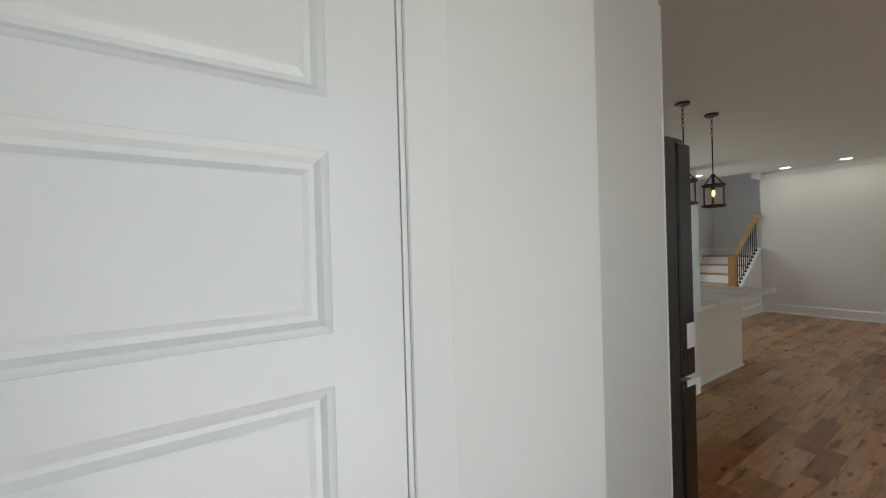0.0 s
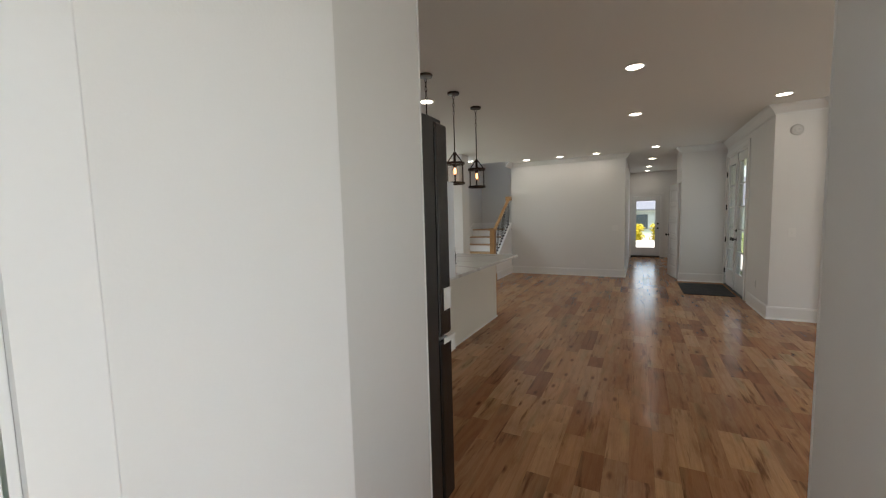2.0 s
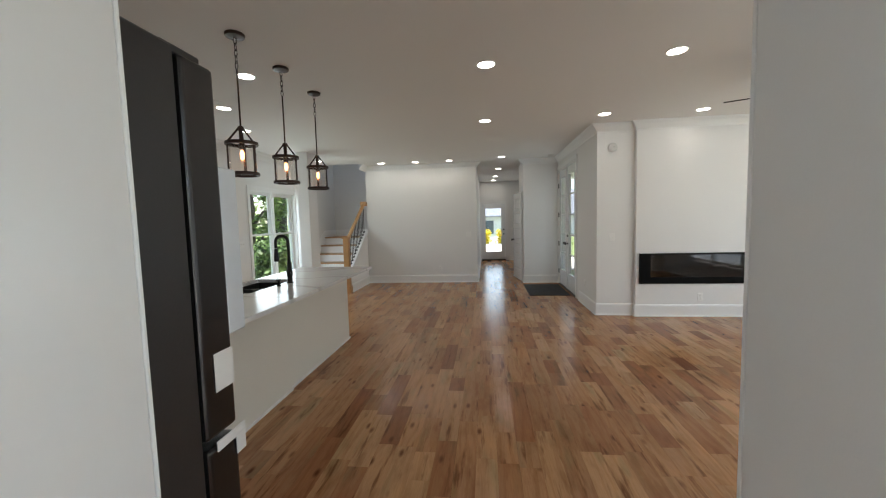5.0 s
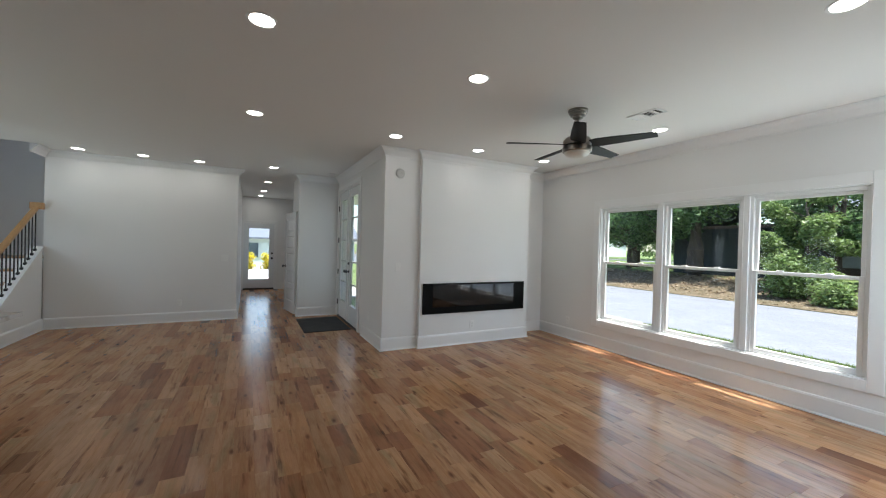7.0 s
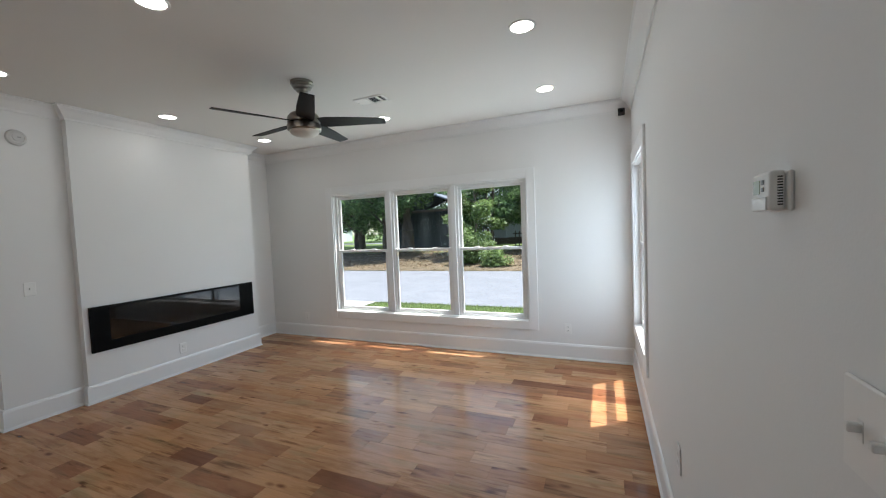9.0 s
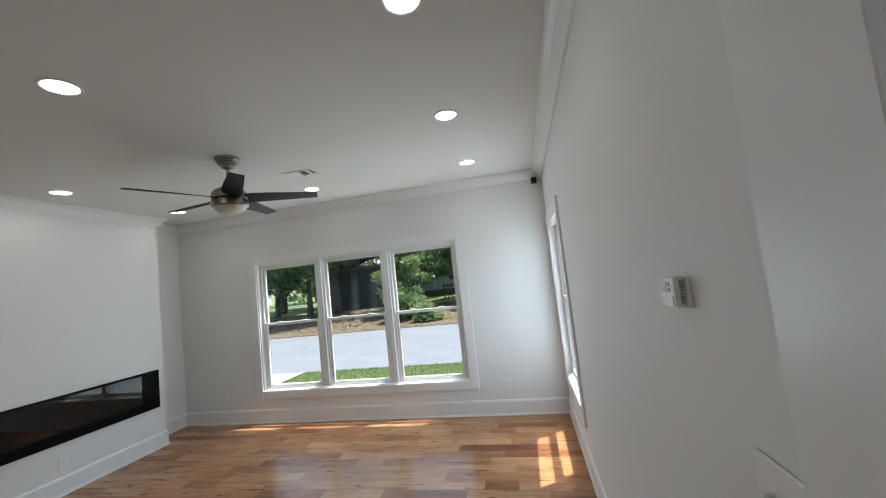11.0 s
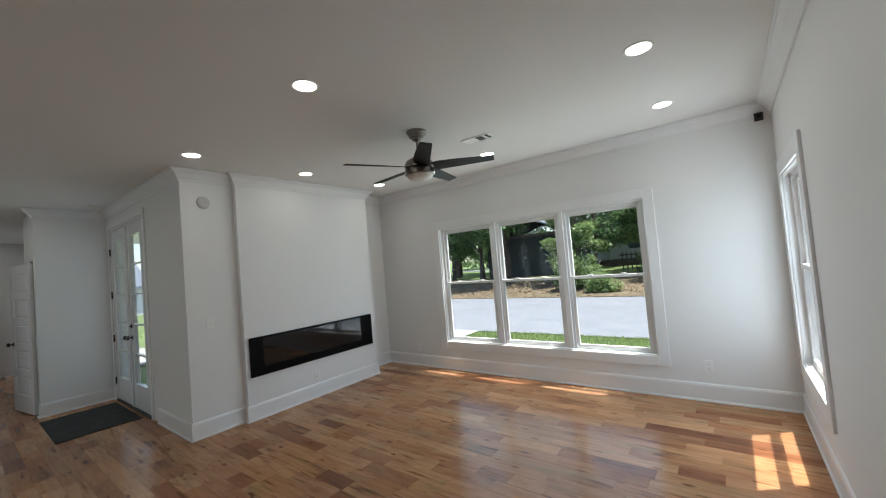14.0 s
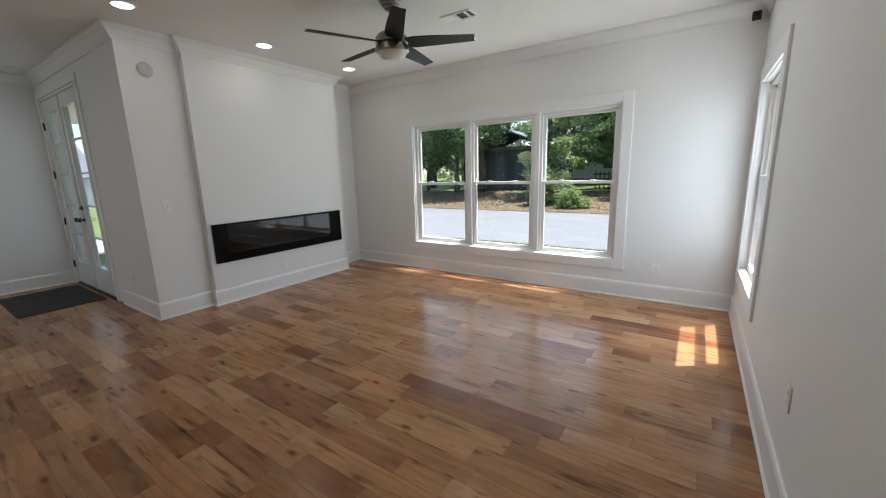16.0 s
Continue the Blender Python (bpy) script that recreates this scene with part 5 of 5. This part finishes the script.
def leaf_cloud(blobs, count, size, seed):
    """Many small folded leaves scattered through the blobs' shells; blobs: (centre, radii)."""
    r = random.Random(seed)
    vs, fs = [], []
    total = sum(b[1][0] * b[1][1] for b in blobs)
    for c, rad in blobs:
        for _ in range(int(count * rad[0] * rad[1] / total)):
            while True:
                d = Vector((r.gauss(0, 1), r.gauss(0, 1), r.gauss(0, 1)))
                if d.length > 0.1:
                    break
            d.normalize()
            k = r.uniform(0.35, 1.0) ** 0.5 * r.uniform(0.8, 1.1)
            p = Vector((c[0] + d.x * rad[0] * k, c[1] + d.y * rad[1] * k, c[2] + d.z * rad[2] * k))
            s = size * r.uniform(0.6, 1.4)
            q = Euler((r.uniform(-0.9, 0.9), r.uniform(-0.9, 0.9), r.uniform(0, 6.28))).to_matrix()
            i = len(vs)
            for lx, ly, lz in ((-1, 0, 0.15), (0, -0.55, 0), (1.1, 0, -0.2), (0, 0.55, 0)):
                vs.append(p + q @ Vector((lx * s, ly * s, lz * s)))
            fs += [(i, i + 1, i + 2), (i, i + 2, i + 3)]
    me = bpy.data.meshes.new("crown")
    me.from_pydata(vs, [], fs)
    return me


def tree(at, height, trunk_r, spread, leaves, size, seed, leaf, label, low=0.35, lean=0.0, category="tree"):
    r = random.Random(seed)
    base = Vector((at[0], at[1], terrain(*at) - 0.05))
    ob = thing("tree", base, label, category)
    b3 = bm_new()
    stem = [base + Vector((lean * k * height * 0.2 + r.uniform(-0.05, 0.05) * k * 4, r.uniform(-0.05, 0.05) * k * 4, height * 0.72 * k)) for k in (0, 0.03, 0.15, 0.35, 0.6, 0.8, 1.0)]
    pipe(b3, stem, [trunk_r * 1.5, trunk_r * 1.15, trunk_r, trunk_r * 0.9, trunk_r * 0.65, trunk_r * 0.4, trunk_r * 0.12], 10)
    part("trunk", b3, BARK, ob, smooth=True)
    blobs = []
    for k in range(11):
        f = low + (0.98 - low) * (k + r.random() * 0.6) / 11
        start = base + Vector((lean * f * height * 0.2, 0, height * 0.72 * min(1, f * 0.9)))
        a = k * 2.4 + r.uniform(-0.4, 0.4)
        reach = spread * (1.05 - 0.65 * abs(f - 0.55)) * r.uniform(0.6, 1.0)
        tip = start + Vector((math.cos(a) * reach, math.sin(a) * reach, height * 0.10 * r.uniform(0.2, 1.6)))
        b3 = bm_new()
        midp = (start + tip) / 2 + Vector((0, 0, height * 0.03))
        pipe(b3, [start, midp, tip], [trunk_r * 0.35, trunk_r * 0.2, trunk_r * 0.06], 6)
        part("limb", b3, BARK, ob, smooth=True)
        for w in (0.55, 0.85, 1.08):
            p = start.lerp(tip, w)
            q = spread * r.uniform(0.20, 0.36)
            blobs.append(((p.x, p.y, p.z + r.uniform(-0.3, 0.5)), (q, q, q * r.uniform(0.5, 0.8))))
    me = leaf_cloud(blobs, leaves, size, seed)
    me.transform(Matrix.Translation(-base))
    me.materials.append(leaf)
    cr = new("crown", me)
    cr.parent = ob
    return ob


def bush(at, rad, high, leaves, size, seed, leaf, label):
    r = random.Random(seed)
    base = Vector((at[0], at[1], terrain(*at) - 0.02))
    ob = thing("bush", base, label, "bush")
    b3 = bm_new()
    blobs = []
    for k in range(7):
        a, d = r.uniform(0, 6.28), rad * r.uniform(0, 0.65)
        tip = base + Vector((math.cos(a) * d, math.sin(a) * d, high * r.uniform(0.4, 0.85)))
        tube(b3, base, tip, 0.03, 0.01, 6)
        q = rad * r.uniform(0.35, 0.6)
        blobs.append((tuple(tip), (q, q, high * 0.28)))
        blobs.append(((base.x + math.cos(a) * d, base.y + math.sin(a) * d, base.z + high * 0.25), (q, q, high * 0.25)))
    part("stems", b3, BARK, ob)
    me = leaf_cloud(blobs, leaves, size, seed)
    me.transform(Matrix.Translation(-base))
    me.materials.append(leaf)
    cr = new("foliage", me)
    cr.parent = ob
    return ob


DEEP, LIGHT = "tall shade tree with a dark trunk and deep green leaves", "tree with light green sunlit leaves"
tree((16.3, -23.0), 10, 0.20, 3.6, 13000, 0.10, 11, LEAF_A, DEEP, 0.30)
tree((14.6, -23.2), 15, 0.42, 4.2, 10000, 0.12, 12, LEAF_A, "large shade tree with a thick grey trunk", 0.45)
tree((22.5, -29.0), 13, 0.3, 5.0, 11000, 0.14, 13, LEAF_B, DEEP, 0.22)
tree((27.0, -35.0), 13, 0.3, 5.5, 9000, 0.16, 14, LEAF_A, DEEP, 0.2)
tree((4.2, -23.4), 9, 0.14, 3.0, 14000, 0.085, 15, LEAF_B, LIGHT, 0.22)
tree((8.6, -23.4), 9, 0.14, 2.6, 12000, 0.085, 16, LEAF_A, DEEP, 0.15)
tree((8.9, -21.0), 6.5, 0.09, 1.7, 11000, 0.075, 17, LEAF_B, "slender understorey tree with light green leaves", 0.06)
tree((0.6, -26.5), 12, 0.24, 4.4, 11000, 0.12, 18, LEAF_B, LIGHT, 0.2)
tree((-6.0, -24.0), 12, 0.28, 5.0, 6000, 0.15, 19, LEAF_A, DEEP, 0.2)
tree((16.0, -46.0), 16, 0.4, 7.0, 9000, 0.20, 20, LEAF_A, DEEP, 0.12)
tree((34.0, -54.0), 16, 0.4, 8.5, 9000, 0.22, 21, LEAF_B, DEEP, 0.12)
tree((2.0, -48.0), 16, 0.4, 8.0, 9000, 0.22, 22, LEAF_A, DEEP, 0.12)
tree((42.0, -44.0), 15, 0.4, 7.5, 8000, 0.22, 23, LEAF_B, LIGHT, 0.12)
tree((6.3, -27.5), 9, 0.16, 3.2, 12000, 0.10, 24, LEAF_A, DEEP, 0.22)
tree((12.0, -33.5), 12, 0.25, 4.6, 11000, 0.14, 25, LEAF_A, DEEP, 0.2)
tree((18.5, -34.0), 12, 0.25, 4.8, 11000, 0.14, 26, LEAF_A, DEEP, 0.15)
tree((20.2, -25.0), 9, 0.18, 3.2, 12000, 0.10, 27, LEAF_A, DEEP, 0.25)
tree((3.0, -33.0), 12, 0.25, 4.6, 11000, 0.14, 28, LEAF_B, LIGHT, 0.2)
bush((8.7, -19.2), 1.3, 1.9, 5000, 0.06, 31, LEAF_B, "loose sunlit green bush on the bank")
bush((7.0, -18.4), 0.9, 0.9, 3000, 0.055, 32, LEAF_B, "low sunlit green bush on the bank")
bush((10.6, -23.6), 1.3, 2.1, 4000, 0.075, 33, LEAF_A, "dark green bush beside the garage")
bush((5.6, -22.8), 1.1, 1.2, 3000, 0.07, 34, LEAF_A, "dark green bush under the trees")


def litter(name, x0, x1, y0, y1, count, seed):
    """Fallen leaves scattered over the bank."""
    r = random.Random(seed)
    vs, fs = [], []
    for _ in range(count):
        x, y, a, q = r.uniform(x0, x1), r.uniform(y0, y1), r.uniform(0, 6.28), r.uniform(0.04, 0.10)
        z = terrain(x, y) + 0.055
        k = len(vs)
        c, d = math.cos(a) * q, math.sin(a) * q
        vs += [(x - c, y - d, z), (x + d * 0.6, y - c * 0.6, z + r.uniform(0, 0.05)), (x + c, y + d, z + r.uniform(0, 0.06)), (x - d * 0.6, y + c * 0.6, z)]
        fs.append((k, k + 1, k + 2, k + 3))
    me = bpy.data.meshes.new(name)
    me.from_pydata(vs, [], fs)
    me.materials.append(DRYLEAF)
    tagged(new(name, me), "dry brown fallen leaves on the bank", "leaves", kind="stuff")


litter("fallen_leaves", -2, 26, -24.5, -17.3, 9000, 7)

# dark outbuilding across the road
gar = thing("outbuilding", (14.0, -27.5, 0.0), "dark boarded outbuilding in deep shade across the road", "building")
gb = [bm_new() for _ in range(4)]
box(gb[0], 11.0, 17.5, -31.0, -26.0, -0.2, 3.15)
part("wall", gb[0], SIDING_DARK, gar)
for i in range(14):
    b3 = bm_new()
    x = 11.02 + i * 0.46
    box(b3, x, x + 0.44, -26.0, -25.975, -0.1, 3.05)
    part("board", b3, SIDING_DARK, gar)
slant(gb[1], 10.5, 14.25, 3.1, 4.5, -31.4, -25.5, 3.0, 4.4)
slant(gb[1], 14.25, 18.0, 4.5, 3.1, -31.4, -25.5, 4.4, 3.0)
part("roof", gb[1], ROOFING, gar)
box(gb[2], 10.5, 18.0, -25.55, -25.5, 2.95, 3.10)
part("fascia", gb[2], WOODDARK, gar)
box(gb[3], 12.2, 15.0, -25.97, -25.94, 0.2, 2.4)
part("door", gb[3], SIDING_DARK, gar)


def house(at, w, d, h, wallmat, roofmat, label, windows, rise=1.8, ridge="x"):
    """A plain gabled house with lap siding courses, framed windows and a roof that overhangs."""
    x, y, z = at
    ob = thing("house", at, label, "house")
    b3 = bm_new()
    box(b3, x - w / 2, x + w / 2, y - d / 2, y + d / 2, z, z + h)
    part("wall", b3, wallmat, ob)
    b3 = bm_new()
    if ridge == "x":
        for s in (-1, 1):
            vs = [(x - w / 2 - 0.5, y + s * (d / 2 + 0.5), z + h - 0.1), (x + w / 2 + 0.5, y + s * (d / 2 + 0.5), z + h - 0.1), (x + w / 2 + 0.5, y, z + h + rise), (x - w / 2 - 0.5, y, z + h + rise)]
            a = [b3.verts.new(v) for v in vs]
            b = [b3.verts.new((v[0], v[1], v[2] + 0.15)) for v in vs]
            b3.faces.new(a)
            b3.faces.new(b[::-1])
            for i in range(4):
                b3.faces.new((a[i], b[i], b[(i + 1) % 4], a[(i + 1) % 4]))
    else:
        slant(b3, x - w / 2 - 0.5, x, z + h + 0.05, z + h + rise, y - d / 2 - 0.5, y + d / 2 + 0.5, z + h - 0.1, z + h + rise - 0.15)
        slant(b3, x, x + w / 2 + 0.5, z + h + rise, z + h + 0.05, y - d / 2 - 0.5, y + d / 2 + 0.5, z + h + rise - 0.15, z + h - 0.1)
    bmesh.ops.recalc_face_normals(b3, faces=b3.faces[:])
    part("roof", b3, roofmat, ob)
    for face, u, v0, ww, hh in windows:
        b3, b4 = bm_new(), bm_new()
        if face == "n":
            args = lambda e, t: (x + u - ww / 2 - e, x + u + ww / 2 + e, y + d / 2, y + d / 2 + t, z + v0 - e, z + v0 + hh + e)
        elif face == "s":
            args = lambda e, t: (x + u - ww / 2 - e, x + u + ww / 2 + e, y - d / 2 - t, y - d / 2, z + v0 - e, z + v0 + hh + e)
        else:
            args = lambda e, t: (x - w / 2 - t, x - w / 2, y + u - ww / 2 - e, y + u + ww / 2 + e, z + v0 - e, z + v0 + hh + e)
        box(b3, *args(0.09, 0.04))
        wf = part("window", b3, SIDING_WHITE, ob)
        box(b4, *args(0.0, 0.06))
        part("pane", b4, DIMGLASS, wf)
    return ob


hs = house((10.0, -40.5, 0.6), 11.0, 8.0, 3.4, SIDING_WHITE, ROOFING, "white house with a porch behind the trees across the road",
           [("n", -3.6, 0.9, 1.0, 1.5), ("n", -1.2, 0.9, 1.0, 1.5), ("n", 1.5, 0.9, 1.0, 1.5), ("n", 3.8, 0.9, 1.0, 1.5)])
for i in range(4):
    b3 = bm_new()
    box(b3, 5.2 + i * 2.6, 5.35 + i * 2.6, -34.9, -34.75, 0.4, 3.6)
    part("porch_post", b3, SIDING_WHITE, hs)
b3 = bm_new()
box(b3, 4.8, 13.4, -36.6, -34.6, 3.6, 3.8)
part("porch_roof", b3, ROOFING, hs)
b3 = bm_new()
box(b3, 4.8, 13.4, -36.5, -34.6, 0.1, 0.65)
part("porch_floor", b3, WOODDARK, hs)
house((56.0, -62.0, 0.12), 10.0, 8.0, 3.2, SIDING_WHITE, ROOFING, "pale distant house beyond the trees", [("n", -2.5, 0.9, 1.1, 1.4), ("n", 2.0, 0.9, 1.1, 1.4)])
house((45.0, -1.5, -0.5), 10.0, 16.0, 2.25, SIDING_WHITE, ROOFING, "sunlit white house with a blue-grey roof across the front yard",
      [("w", 1.25, 0.45, 0.95, 1.35), ("w", 5.4, 0.45, 1.0, 1.35), ("w", -3.6, 0.45, 1.0, 1.35)], rise=2.8, ridge="y")
bush((30.0, 0.25), 0.75, 1.2, 1500, 0.07, 41, LEAF_Y, "bright yellow-green rounded shrub by the front walk")
bush((30.0, -1.15), 0.75, 1.2, 1500, 0.07, 42, LEAF_Y, "bright yellow-green rounded shrub by the front walk")

# wooden steps and rail beside the white house
fn = thing("wooden_fence", (6.0, -28.0, 0.2), "weathered dark wooden fence under the trees", "fence")
for i in range(12):
    b3 = bm_new()
    x = 5.0 + i * 0.28
    box(b3, x, x + 0.07, -28.03, -27.97, 0.0, 1.25 + 0.03 * (i % 3))
    part("picket", b3, WOODDARK, fn)
for z in (0.45, 1.05):
    b3 = bm_new()
    box(b3, 4.9, 8.3, -27.97, -27.93, z, z + 0.09)
    part("fence_rail", b3, WOODDARK, fn)

# behind the house, seen through the back door and the twin window
tree((13.0, 8.1), 10, 0.18, 1.9, 7000, 0.09, 51, LEAF_B, DEEP, 0.05)
tree((15.4, 8.35), 11, 0.24, 3.4, 4200, 0.13, 52, LEAF_A, "shade tree with a bare thick trunk", 0.4)
tree((13.0, 24.0), 12, 0.3, 6.0, 5200, 0.18, 53, LEAF_B, LIGHT, 0.1)
tree((20.0, 25.0), 12, 0.3, 6.0, 5200, 0.20, 54, LEAF_B, LIGHT, 0.1)
tree((6.0, 26.0), 12, 0.3, 6.0, 4200, 0.20, 55, LEAF_A, DEEP, 0.1)
tree((27.0, 24.5), 12, 0.3, 6.5, 6000, 0.20, 56, LEAF_B, LIGHT, 0.05)
tree((34.0, 27.0), 13, 0.3, 7.0, 5000, 0.22, 59, LEAF_B, LIGHT, 0.05)
tree((22.5, 23.0), 11, 0.3, 5.0, 5000, 0.18, 60, LEAF_B, LIGHT, 0.05)
bush((12.6, 6.55), 0.8, 1.0, 1800, 0.07, 57, LEAF_B, "bright green leafy shrub under the twin window")
bush((12.0, 7.0), 0.7, 1.6, 2000, 0.08, 58, LEAF_A, "tall green shrub beside the back door")
flag = thing("flag", (7.7, 6.2, -0.5), "red and pale striped flag hanging on a short pole", "flag")
b3 = bm_new()
tube(b3, (7.56, 6.2, -0.5), (7.56, 6.2, 2.5), 0.02, 0.02, 8)
part("pole", b3, PLASTIC, flag)
for i in range(6):
    b3 = bm_new()
    vs = []
    for k in range(9):
        f = k / 8
        for zz in (0, 1):
            z = 1.72 - (i + zz) * 0.11 - f * 0.40
            for yy in (-0.004, 0.004):
                vs.append(b3.verts.new((7.58 + 0.34 * f, 6.2 + 0.05 * math.sin(f * 9 + i * 0.2) + yy, z)))
    for k in range(8):
        a, b = vs[k * 4:k * 4 + 4], vs[k * 4 + 4:k * 4 + 8]
        for i0, i1 in ((0, 1), (1, 3), (3, 2), (2, 0)):
            b3.faces.new((a[i0], a[i1], b[i1], b[i0]))
    bmesh.ops.recalc_face_normals(b3, faces=b3.faces[:])
    part("stripe", b3, FLAG_RED if i % 2 == 0 else FLAG_PALE, flag)

flag.location.x += 0.45

# ---- floor boards ----
BW, rng = 0.127, random.Random(9)
LENGTHS = [0.26, 0.33, 0.41, 0.50, 0.60, 0.73, 0.90]
shapes = {}


def board_mesh(length):
    w, e, g = BW, 0.0007, 0.0002
    v = []
    for ins, z in ((g, -0.012), (g, -0.0006), (g + e, 0.0)):
        v += [(ins, ins, z), (length - ins, ins, z), (length - ins, w - ins, z), (ins, w - ins, z)]
    f = [(8, 9, 10, 11)]
    for k in (0, 4):
        for i in range(4):
            f.append((k + i, k + (i + 1) % 4, k + 4 + (i + 1) % 4, k + 4 + i))
    return v, f


def room_span(y):
    """From where to where the rooms' floor runs along x in the row of boards at y."""
    if y < -1.64:
        return WX - 0.06, 6.98
    if y < HALL_S - 0.08:
        return WX - 0.06, FD_X + 0.02
    if y < 0.36:
        return -1.64, FD_X + 0.02
    return (-1.64, 10.66) if y < HALL_N + 0.06 else (0.92, 10.66)


many_v, many_f, single = [], [], 0
y = SY - 0.02
while y < NY:
    x, end = room_span(y + BW / 2)
    length = rng.uniform(0.15, 0.8)
    while x < end - 0.02:
        length = min(length, end - x)
        v, f = board_mesh(length)
        near = 2.0 < x < 5.6 and -3.3 < y < 1.0 and single < 300 and length in LENGTHS
        if near:
            if length not in shapes:
                me = bpy.data.meshes.new("floor_board")
                me.from_pydata(v, [], f)
                me.materials.append(FLOOR_ONE)
                shapes[length] = me
            b = new("floor_board", shapes[length])
            b.parent = floor
            b.location = Vector((x, y, 0)) - ORIGINS[floor]
            single += 1
        else:
            k = len(many_v)
            many_v += [(x + p[0], y + p[1], p[2]) for p in v]
            many_f += [tuple(k + i for i in q) for q in f]
        x += length
        length = rng.choice(LENGTHS)
    y += BW
me = bpy.data.meshes.new("floor_boards")
me.from_pydata(many_v, [], many_f)
me.materials.append(FLOOR_MANY)
rest = new("floor_boards", me)
rest.parent = floor
rest.location = -ORIGINS[floor]
tagged(rest, "multi-toned hardwood boards", kind="stuff")
